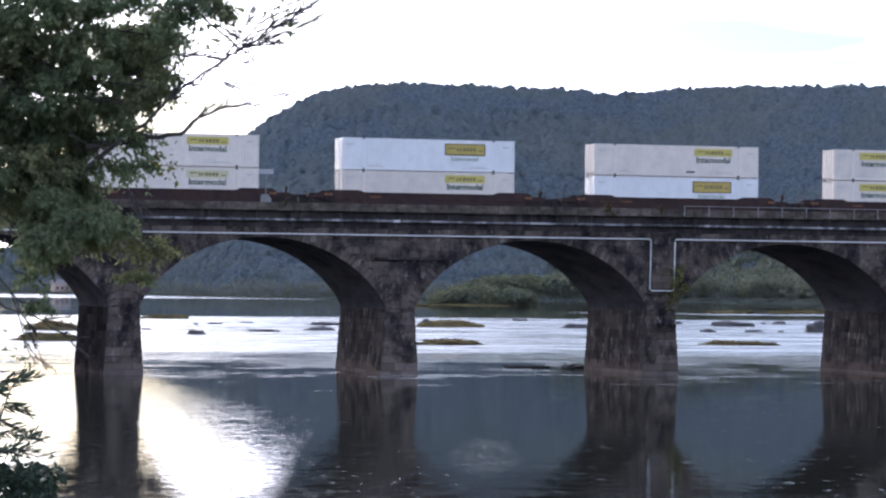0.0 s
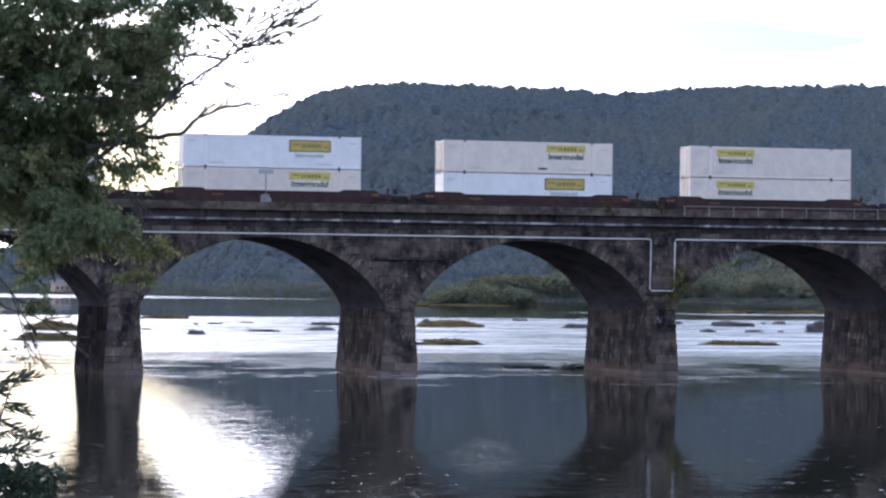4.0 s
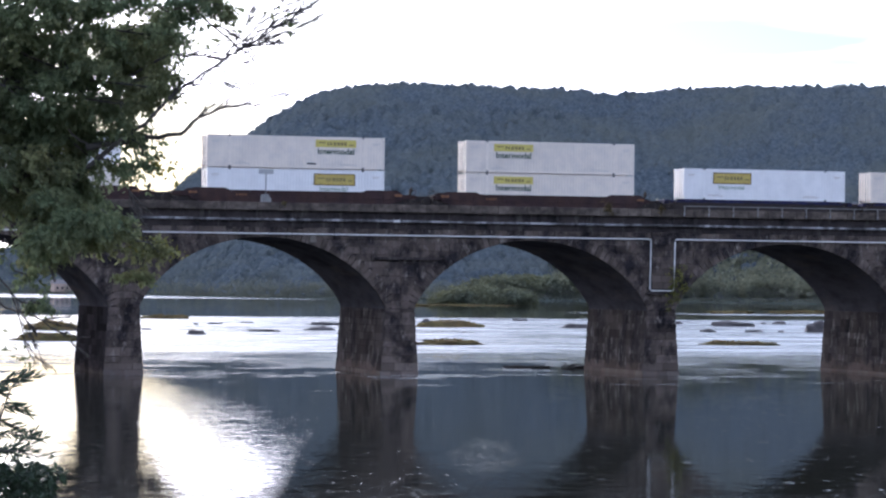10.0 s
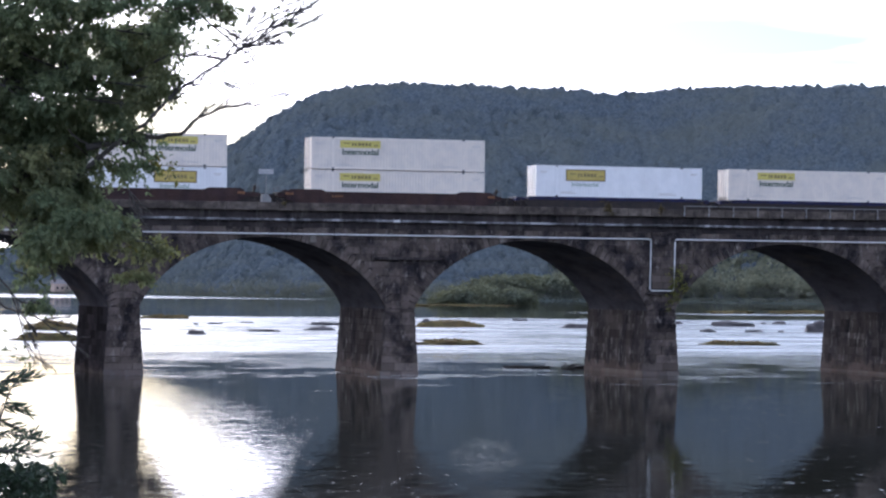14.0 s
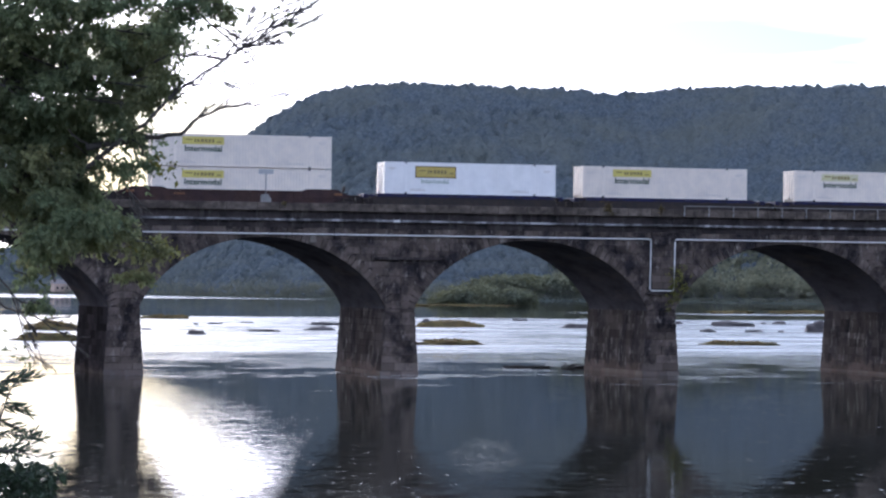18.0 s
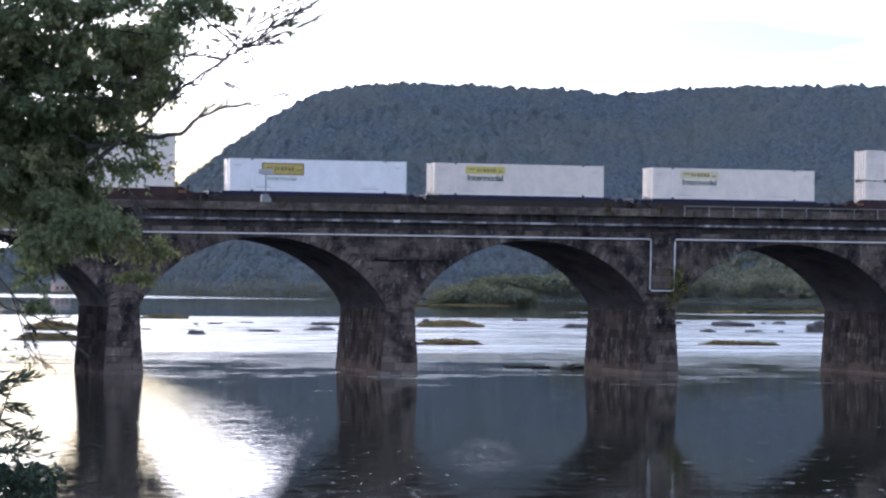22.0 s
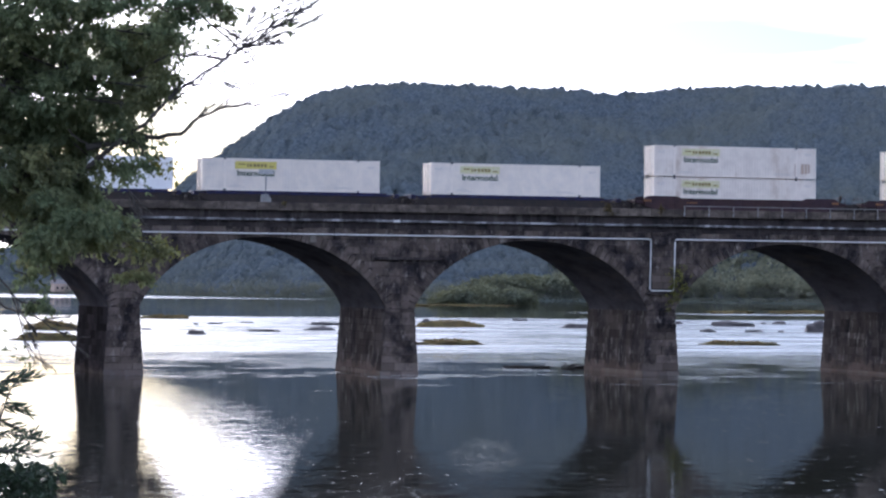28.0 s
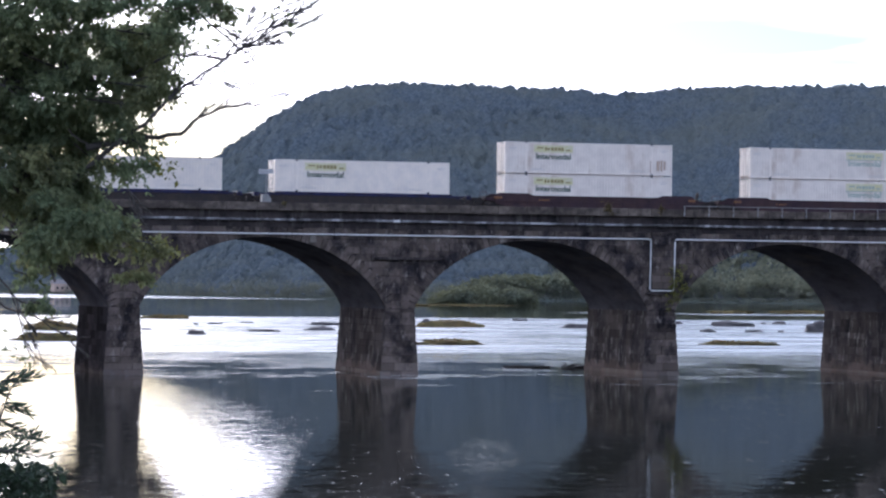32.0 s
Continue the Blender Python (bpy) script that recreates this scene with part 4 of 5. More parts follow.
def build_railing():
    rail = thing("parapet_railing", pose(0, 0, 14.88), "low weathered steel pipe railing bolted to the parapet", "railing")
    post = Shape().tube([(0, -0.56, -0.62), (0, -0.56, 0.30)], 0.045, 7).box(-0.08, 0.08, -0.56, -0.40, -0.5, -0.38).mesh("post", M["galv"])
    for k in range(24):
        part("post", post, None, rail, m=pose(48.75 + 2.36 * k, 0, 0))
    part("top_rail", Shape().tube([(48.75, -0.56, 0.30), (48.75 + 2.36 * 23, -0.56, 0.30)], 0.035, 7), M["galv"], rail)


def build_sign():
    sign = thing("track_sign", pose(10.75, 1.5, 14.45), "flat rectangular sign on a thin post in a concrete block", "sign")
    part("base_block", Shape().prism([(-0.40, 0), (0.48, 0), (0.46, 0.85), (0.28, 0.95), (0.24, 1.15), (-0.30, 1.15), (-0.36, 0.85)], -0.35, 0.35), M["galv"], sign)
    part("post", Shape().tube([(0.05, 0, 1.1), (0.05, 0, 3.3)], 0.045, 8), M["galv"], sign)
    part("plate", Shape().box(-0.60, 0.70, -0.07, -0.045, 2.92, 3.34, 0.008), M["sign_paint"], sign, "grey blank metal plate")


build_bridge()
build_pipe()
build_track()
build_railing()
build_sign()


# ---- the train ----
LONG, WIDE, TALL = 16.15, 2.59, 2.87
TRACK_Y, RAIL_Z = 8.10, 14.90


def lettering(text, size, mat):
    """The word as a thin mesh, standing on its baseline, facing -y."""
    cu = bpy.data.curves.new("lettering", "FONT")
    cu.body, cu.size, cu.extrude = text, size, 0.004
    cu.offset = 0.02
    tmp = bpy.data.objects.new("lettering", cu)
    scene.collection.objects.link(tmp)
    bpy.context.view_layer.update()
    me = bpy.data.meshes.new_from_object(tmp.evaluated_get(bpy.context.evaluated_depsgraph_get()))
    me.name = "lettering"
    bpy.data.objects.remove(tmp)
    w = max(v.co.x for v in me.vertices)
    me.transform(Matrix.Rotation(radians(90), 4, "X"))
    me.materials.clear()
    me.materials.append(mat)
    return me, w


WORD, WORD_W = lettering("Intermodal", 0.82, M["green_ink"])
WORD_PALE, _ = lettering("Intermodal", 0.82, M["green_faded"])


def container_mesh(mat):
    """Side-corrugated body, 16.15 m long, from x = 0, y = 0 at its near lower edge."""
    s = Shape()
    x0, x1, dep = 0.16, LONG - 0.16, 0.008
    outline, x = [], x0
    ribs = 58
    step = (x1 - x0) / ribs
    for k in range(ribs):
        b = x0 + k * step
        outline += [(b, 0.012), (b + step * 0.42, 0.012), (b + step * 0.52, 0.012 + dep), (b + step * 0.9, 0.012 + dep)]
    outline.append((x1, 0.012))
    for side in (0, 1):
        v = []
        for x, d in outline:
            y = d if side == 0 else WIDE - d
            v += [(x, y, 0.16), (x, y, TALL - 0.10)]
        s.add(v, [(2 * k, 2 * k + 2, 2 * k + 3, 2 * k + 1) for k in range(len(outline) - 1)])
    s.box(x0, x1, 0.03, WIDE - 0.03, TALL - 0.11, TALL - 0.025)
    s.box(x0, x1, 0.06, WIDE - 0.06, 0.03, 0.17)
    return s.mesh("body", mat)


def build_container_kit(mat, trim):
    kit = {"body": container_mesh(mat)}
    kit["post"] = Shape().box(0, 0.17, 0, 0.17, 0.15, TALL - 0.15, 0.015).mesh("corner_post", mat)
    kit["casting"] = Shape().box(-0.005, 0.185, -0.005, 0.185, 0, 0.15, 0.012).mesh("corner_casting", mat)
    kit["lift"] = Shape().box(-0.11, 0.11, -0.012, 0.17, 0, 0.16, 0.012).mesh("lift_casting", M["box_dark"])
    kit["stile"] = Shape().box(-0.10, 0.10, 0.001, 0.09, 0.16, TALL - 0.16, 0.01).mesh("lift_post", mat)
    kit["top_rail"] = Shape().box(0.17, LONG - 0.17, 0, 0.09, TALL - 0.14, TALL - 0.015, 0.01).mesh("top_rail", mat)
    kit["sill"] = Shape().box(0.17, LONG - 0.17, 0, 0.09, 0.01, 0.17, 0.01).mesh("bottom_rail", mat)
    kit["door"] = Shape().box(-0.02, 0.05, 0.02, 1.09, 0.18, TALL - 0.18, 0.01).mesh("door", mat)
    kit["rod"] = Shape().tube([(-0.05, 0, 0.14), (-0.05, 0, TALL - 0.14)], 0.022, 6).mesh("lock_rod", M["galv"])
    kit["handle"] = Shape().box(-0.08, -0.05, -0.28, 0.02, 1.05, 1.09).mesh("door_handle", M["galv"])
    return kit


KITS = {k: build_container_kit(M[k], None) for k in ("box_old", "box_new", "box_worn")}


def container(style, logo_at, logo, label):
    """A 53-foot container; its origin is the near lower edge at the end that leads."""
    kit = KITS[style]
    box = thing("shipping_container", pose(0, 0, 0), label, "container", "containers on the train")
    part("body", kit["body"], None, box)
    for x in (0, LONG):
        for y in (0, WIDE):
            flip = Matrix.Translation((x, y, 0)) @ Matrix.Diagonal((1 if x == 0 else -1, 1 if y == 0 else -1, 1, 1))
            part("corner_post", kit["post"], None, box, m=flip)
            for z in (0, TALL - 0.15):
                part("corner_casting", kit["casting"], None, box, m=Matrix.Translation((0, 0, z)) @ flip)
    for x in (2.0, LONG - 2.0):
        for y in (0, WIDE):
            flip = Matrix.Translation((x, y, 0)) @ Matrix.Diagonal((1, 1 if y == 0 else -1, 1, 1))
            part("lift_post", kit["stile"], None, box, m=flip)
            for z in (0, TALL - 0.14):
                part("lift_casting", kit["lift"], None, box, "dark steel lifting corner", m=Matrix.Translation((0, 0, z)) @ flip)
    for y in (0, WIDE):
        flip = Matrix.Translation((0, y, 0)) @ Matrix.Diagonal((1, 1 if y == 0 else -1, 1, 1))
        part("top_rail", kit["top_rail"], None, box, m=flip)
        part("bottom_rail", kit["sill"], None, box, m=flip)
    for k, y in enumerate((0.18, 1.32)):
        door = part("door", kit["door"], None, box, m=pose(0, y, 0))
        for q in (0.28, 0.82):
            part("lock_rod", kit["rod"], None, door, "galvanised lock rod", m=pose(0, q, 0))
        part("door_handle", kit["handle"], None, door, "steel lock handle", m=pose(0, 0.82, 0))
    part("end_wall", kit["door"], None, box, m=Matrix.Translation((LONG, 0.18, 0)) @ Matrix.Diagonal((-1, 2.03, 1, 1)))
    stencil = M["stencil"]
    for x, w in ((2.35, 1.5), (11.9, 1.7)):
        part("stencil_line", Shape().box(x, x + w, -0.004, 0.02, 0.30, 0.36).box(x + 0.1, x + w * 0.8, -0.004, 0.02, 0.42, 0.47), stencil, box, "small faint grey stencil marks")
    for x in (0.35, LONG - 1.2):
        part("stencil_line", Shape().box(x, x + 0.75, -0.004, 0.02, 2.28, 2.34).box(x + 0.1, x + 0.6, -0.004, 0.02, 2.16, 2.21), stencil, box, "small faint grey stencil marks")

    def mark(plate, x, z, tall, mat):
        """The brand's mark as a row of plain dark blocks."""
        for a, wide, k in ((0.20, 0.62, 0.35), (0.98, 0.16, 1.0), (1.22, 0.20, 0.85), (1.55, 0.26, 1.0), (1.89, 0.24, 1.0), (2.21, 0.24, 1.0), (2.53, 0.22, 1.0), (3.0, 0.40, 0.35)):
            drop = 0.30 * tall if a < 0.5 else (-0.30 * tall if a > 2.9 else 0.0)
            part("logo_block", Shape().box(x + a, x + a + wide, -0.017, -0.011, z + drop - tall * k / 2, z + drop + tall * k / 2), mat, plate)

    if logo == "boxed":
        w = 3.60
        part("logo_border", Shape().box(logo_at - 0.11, logo_at + w + 0.11, -0.006, 0.02, 1.46, 2.52), M["brown_band"], box, "dark brown border of the logo plate")
        plate = part("logo_plate", Shape().box(logo_at, logo_at + w, -0.012, 0.0, 1.56, 2.42), M["yellow"], box, "yellow logo plate")
        mark(plate, logo_at + 0.05, 2.0, 0.34, M["brown_ink"])
        part("lettering", WORD_PALE, None, box, "faded green word", m=Matrix.Translation((logo_at + 0.42, -0.012, 0.98)) @ Matrix.Diagonal((2.6 / WORD_W, 1, 0.66, 1)))
        return box
    w = 3.74
    faint = logo in ("faded", "dull") or style == "box_worn"
    plate = part("logo_plate", Shape().box(logo_at, logo_at + w, -0.008, 0.02, 1.93, 2.60), M["yellow_faded"] if faint else M["yellow_clear"], box, "yellow logo plate")
    mark(plate, logo_at + 0.1, 2.25, 0.30, M["green_faded"] if logo == "faded" else M["brown_ink"])
    part("lettering", WORD if logo != "faded" else WORD_PALE, None, box, "dark green word", m=Matrix.Translation((logo_at + 0.17, -0.012, 1.33)) @ Matrix.Diagonal((3.38 / WORD_W, 1, 0.88, 1)))
    if logo == "faded":
        part("logo_stripe", Shape().box(logo_at - 0.05, logo_at + w, -0.007, 0.02, 1.84, 1.91), M["green_faded"], box)
    return box


def truck_kit():
    s = Shape()
    for side in (-0.98, 0.98):
        s.prism([(-1.35, 0.40), (-1.05, 0.22), (-0.45, 0.16), (0.45, 0.16), (1.05, 0.22), (1.35, 0.40), (1.35, 0.58), (0.85, 0.62), (0.5, 0.74), (-0.5, 0.74), (-0.85, 0.62), (-1.35, 0.58)], side - 0.08, side + 0.08)
    s.box(-0.28, 0.28, -1.0, 1.0, 0.34, 0.72, 0.03)
    frame_me = s.mesh("truck_frame", M["car_black"])
    w = Shape().tube([(0, -0.86, 0), (0, -0.72, 0)], [0.46, 0.46], 20).tube([(0, -0.72, 0), (0, -0.69, 0)], [0.49, 0.49], 20).tube([(0, 0.72, 0), (0, 0.86, 0)], [0.46, 0.46], 20).tube([(0, 0.69, 0), (0, 0.72, 0)], [0.49, 0.49], 20).tube([(0, -1.08, 0), (0, 1.08, 0)], 0.08, 8)
    return frame_me, w.mesh("wheelset", M["car_wheel"])


TRUCK_ME, WHEEL_ME = truck_kit()
WHEELS = []


def add_truck(car, x):
    t = part("truck", TRUCK_ME, None, car, "black cast steel truck", m=pose(x, 0, 0))
    for dx in (-0.86, 0.86):
        WHEELS.append((part("wheelset", WHEEL_ME, None, t, m=pose(dx, 0, 0.46)), dx))


def well_car(paint, half, label, body_top=1.22):
    """A double-stack well car, centred on its middle, rail top at z = 0; half: from its middle to the coupling."""
    car = thing("well_car", pose(0, 0, 0), label, "rail car", "cars of the train")
    well = 8.55
    for side in (-1, 1):
        s = Shape()
        y0, y1 = (-1.46, -1.36) if side < 0 else (1.36, 1.46)
        s.prism([(-well - 1.1, 0.50), (-well + 0.1, 0.10), (well - 0.1, 0.10), (well + 1.1, 0.50), (well + 1.1, 1.20), (well + 0.7, 1.40), (well - 2.1, 1.40), (well - 2.5, body_top), (-well + 2.5, body_top), (-well + 2.1, 1.40), (-well - 0.7, 1.40), (-well - 1.1, 1.20)], y0, y1)
        s.box(-well + 2.5, well - 2.5, y0 - 0.06 if side < 0 else y0, y1 if side < 0 else y1 + 0.06, body_top - 0.12, body_top - 0.02, 0.01)
        s.box(-well - 1.0, well + 1.0, y0 - 0.05 if side < 0 else y0, y1 if side < 0 else y1 + 0.05, 0.62, 0.70, 0.01)
        sill = part("side_sill", s, paint, car)
        rib = Shape().box(-0.05, 0.05, -1.51 if side < 0 else 1.46, -1.46 if side < 0 else 1.51, 0.34, body_top - 0.12).mesh("stiffener", paint)
        for k in range(13):
            part("stiffener", rib, None, sill, m=pose(-well + 0.6 + k * (2 * well - 1.2) / 12, 0, 0))
        part("data_panel", Shape().box(5.0 * side - 0.5, 5.0 * side + 0.5, -1.468 if side < 0 else 1.46, -1.46 if side < 0 else 1.468, 0.74, 0.90), M["car_orange"], sill, "small faded stencil panel")
    beam = Shape().box(-0.12, 0.12, -1.36, 1.36, 0.26, 0.34).mesh("floor_beam", paint)
    for k in range(7):
        part("floor_beam", beam, None, car, m=pose(-well + 0.9 + k * (2 * well - 1.8) / 6, 0, 0))
    for e in (-1, 1):
        s = Shape()
        s.prism([(e * (well + 0.3), 0.62), (e * (half - 0.95), 0.70), (e * (half - 0.75), 0.80), (e * (half - 0.75), 0.96), (e * (half - 1.5), 1.04), (e * (well + 0.3), 1.14)], -1.25, 1.25)
        end = part("end_platform", s, paint, car)
        part("walkway", Shape().box(min(e * (half - 1.6), e * (half - 0.85)), max(e * (half - 1.6), e * (half - 0.85)), -1.3, 1.3, 1.05, 1.10, 0.01), M["car_black"], end)
        part("hand_rail", Shape().tube([(e * (half - 0.9), -1.25, 0.8), (e * (half - 0.9), -1.25, 1.5), (e * (half - 0.9), 0.9, 1.5), (e * (half - 0.9), 0.9, 0.8)], 0.022, 6), paint, end)
        part("jack_pad", Shape().box(min(e * (well + 1.15), e * (well + 0.45)), max(e * (well + 1.15), e * (well + 0.45)), -1.49, -1.2, 0.86, 1.08, 0.02), M["car_orange"], car, "orange-brown rusty jacking pad")
        part("coupler", Shape().box(min(e * (half - 0.8), e * (half + 0.02)), max(e * (half - 0.8), e * (half + 0.02)), -0.13, 0.13, 0.72, 0.98, 0.03).tube([(e * (half - 0.5), -0.5, 0.7), (e * (half - 0.2), -0.45, 0.45), (e * half, -0.4, 0.55)], 0.035, 6), M["car_black"], car)
        part("draft_gear", Shape().prism([(e * (half - 0.9), 0.08), (e * (half - 0.25), 0.02), (e * (half - 0.02), 0.15), (e * (half - 0.06), 0.70), (e * (half - 0.4), 0.78), (e * (half - 0.9), 0.74)], -0.45, 0.40), M["car_black"], car, "black draft gear and air hoses")
        add_truck(car, e * (half - 2.1))
    brake = part("brake_stand", Shape().box(half - 1.35, half - 1.20, -0.95, -0.75, 1.0, 1.62, 0.02), M["car_black"], car)
    part("brake_wheel", Shape().tube([(half - 1.20, -0.85, 1.52), (half - 1.14, -0.85, 1.52)], 0.28, 14), M["car_black"], brake)
    return car


def spine_car(paint, half, label):
    """A low spine car that carries one container; its deck lies 1.22 m over the rail."""
    car = thing("spine_car", pose(0, 0, 0), label, "rail car", "cars of the train")
    part("spine", Shape().prism([(-half + 0.5, 0.78), (-half + 2.6, 0.62), (half - 2.6, 0.62), (half - 0.5, 0.78), (half - 0.5, 1.04), (-half + 0.5, 1.04)], -0.38, 0.38), paint, car)
    for side in (-1, 1):
        s = Shape().box(-8.2, 8.2, -1.33 if side < 0 else 1.18, -1.18 if side < 0 else 1.33, 0.86, 1.155, 0.02)
        part("side_rail", s, paint, car)
        part("side_skirt", Shape().prism([(-8.6, 0.50), (-7.9, 0.12), (7.9, 0.12), (8.6, 0.50), (8.6, 0.865), (-8.6, 0.865)], -1.26 if side < 0 else 1.18, -1.18 if side < 0 else 1.26), M["car_black"], car, "dark rusty skirt below the rail")
    for x in (-7.9, -6.1, -3.0, 0.0, 3.0, 6.1, 7.9):
        part("cross_arm", Shape().box(x - 0.16, x + 0.16, -1.30, 1.30, 0.84, 1.10, 0.02), paint, car)
    for x in (-8.0, -6.08, 6.08, 8.0):
        for y in (-1.22, 1.22):
            part("pedestal", Shape().box(x - 0.12, x + 0.12, y - 0.12, y + 0.12, 1.02, 1.16, 0.02), M["car_black"], car)
    for e in (-1, 1):
        part("end_sill", Shape().box(min(e * (half - 1.0), e * (half - 0.55)), max(e * (half - 1.0), e * (half - 0.55)), -1.25, 1.25, 0.74, 1.10, 0.02), paint, car)
        part("ladder", Shape().tube([(e * (half - 0.75), -1.28, 0.35), (e * (half - 0.75), -1.28, 1.15)], 0.02, 5).tube([(e * (half - 1.1), -1.28, 0.35), (e * (half - 1.1), -1.28, 1.15)], 0.02, 5).tube([(e * (half - 0.75), -1.28, 0.6), (e * (half - 1.1), -1.28, 0.6)], 0.02, 5).tube([(e * (half - 0.75), -1.28, 0.9), (e * (half - 1.1), -1.28, 0.9)], 0.02, 5), M["car_black"], car)
        part("coupler", Shape().box(min(e * (half - 0.6), e * (half + 0.02)), max(e * (half - 0.6), e * (half + 0.02)), -0.13, 0.13, 0.74, 0.98, 0.03), M["car_black"], car)
        part("draft_gear", Shape().prism([(e * (half - 0.7), 0.08), (e * (half - 0.25), 0.02), (e * (half - 0.02), 0.15), (e * (half - 0.06), 0.70), (e * (half - 0.4), 0.78), (e * (half - 0.7), 0.76)], -0.45, 0.40), M["car_black"], car, "black draft gear and air hoses")
        add_truck(car, e * (half - 1.95))
    return car


# far end of each stack at the start, and what it carries from below upwards: style, logo place, logo
L_AT, R_AT = 2.64, 9.70
OLD, NEWER, WORN = "box_old", "box_new", "box_worn"
STACKS = [
    (11.40, "red", ((OLD, 9.65, "dull"), (OLD, 9.65, "plain"))),
    (35.12, "red", ((OLD, 9.60, "plain"), (NEWER, 9.66, "boxed"))),
    (58.94, "red", ((NEWER, 9.75, "boxed"), (OLD, 9.78, "plain"))),
    (82.71, "red", ((OLD, L_AT, "plain"), (OLD, L_AT, "plain"))),
    (103.76, "navy", ((NEWER, 2.98, "boxed"),)),
    (122.52, "navy", ((OLD, 2.93, "plain"),)),
    (143.42, "navy", ((OLD, 2.75, "dull"),)),
    (164.81, "purple", ((WORN, 2.72, "plain"), (WORN, 2.72, "plain"))),
    (188.72, "purple", ((WORN, R_AT, "faded"), (WORN, R_AT, "faded"))),
]
LABELS = {OLD: "cream-white 53-foot container with a yellow logo plate", NEWER: "bright clean white container with a framed yellow logo", WORN: "weathered rust-streaked white container with a faded logo"}
TRAIN = []


def build_train():
    mids = [e - LONG / 2 for e, _, _ in STACKS]
    for k, (end, kind, load) in enumerate(STACKS):
        gap_l = (mids[k] - mids[k - 1]) / 2 if k else 11.9
        gap_r = (mids[k + 1] - mids[k]) / 2 if k + 1 < len(mids) else 11.95
        half, shift = (gap_l + gap_r) / 2, (gap_r - gap_l) / 2
        if kind == "navy":
            car = spine_car(M["car_navy"], half, "dark navy low spine car rolling on the bridge")
            floor = 1.16
        else:
            car = well_car(M["car_red"] if kind == "red" else M["car_purple"], half, "red-brown rusty well car rolling on the bridge" if kind == "red" else "dark maroon weathered well car rolling on the bridge")
            floor = 0.30
        TRAIN.append((car, mids[k] + shift, TRACK_Y, RAIL_Z))
        for level, (style, at, logo) in enumerate(load):
            box = container(style, at, logo, LABELS[style] + (", stacked above" if level else ""))
            if style == WORN and logo == "plain" and level == 1:
                for x0, x1, z0, z1 in ((13.98, 14.06, 0.25, 1.40), (14.62, 14.92, 0.45, 1.38), (15.0, 15.22, 0.42, 1.42), (15.3, 15.52, 0.55, 1.36)):
                    part("rust_patch", Shape().box(x0, x1, -0.006, 0.02, z0, z1), M["rust_patch"], box, "brown rust patch")
            if k == 2 and level == 1:
                part("side_vent", Shape().box(9.0, 9.85, -0.012, 0.03, 0.36, 0.52, 0.01), M["box_dark"], box, "small dark plate")
            TRAIN.append((box, end - LONG, TRACK_Y - WIDE / 2, RAIL_Z + floor + level * (TALL + 0.07)))


build_train()

# ---- trees and bushes on the near bank ----
RIGHT = Vector((math.cos(PAN), -math.sin(PAN), 0))
AHEAD = Vector((math.sin(PAN), math.cos(PAN), 0))


def bank(a, d, up):
    """A place a metres to the right of the camera's line, d metres ahead of it, up metres over the water."""
    p = Vector(CAM_EYE) + AHEAD * d + RIGHT * a
    return Vector((p.x, p.y, up))


def leaf_cloud(name, mat, centres, spread, per, size, rng, flat=0.6):
    """Small folded leaves in clusters, in one mesh."""
    n = len(centres) * per
    c = np.repeat(np.array(centres), per, 0) + rng.standard_normal((n, 3)) * np.array(spread)
    d = rng.standard_normal((n, 3))
    d[:, 2] -= 0.5
    d /= np.linalg.norm(d, axis=1)[:, None]
    up = rng.standard_normal((n, 3)) + np.array([0, 0, 1.0])
    s = np.cross(d, up)
    s /= np.linalg.norm(s, axis=1)[:, None] + 1e-9
    nrm = np.cross(s, d)
    ln = size * rng.uniform(0.5, 1.5, (n, 1))
    w = ln * 0.30
    v = np.stack([c, c + d * ln * 0.45 + s * w + nrm * w * 0.35, c + d * ln, c + d * ln * 0.45 - s * w + nrm * w * 0.35], 1).reshape(-1, 3)
    k = np.arange(n)[:, None] * 4
    f = np.concatenate([k + np.array([[0, 1, 2]]), k + np.array([[0, 2, 3]])], 0)
    me = bpy.data.meshes.new(name)
    me.vertices.add(len(v))
    me.vertices.foreach_set("co", v.ravel())
    me.loops.add(f.size)
    me.loops.foreach_set("vertex_index", f.ravel())
    me.polygons.add(len(f))
    me.polygons.foreach_set("loop_start", np.arange(0, f.size, 3))
    me.materials.append(mat)
    me.update(calc_edges=True)
    return me


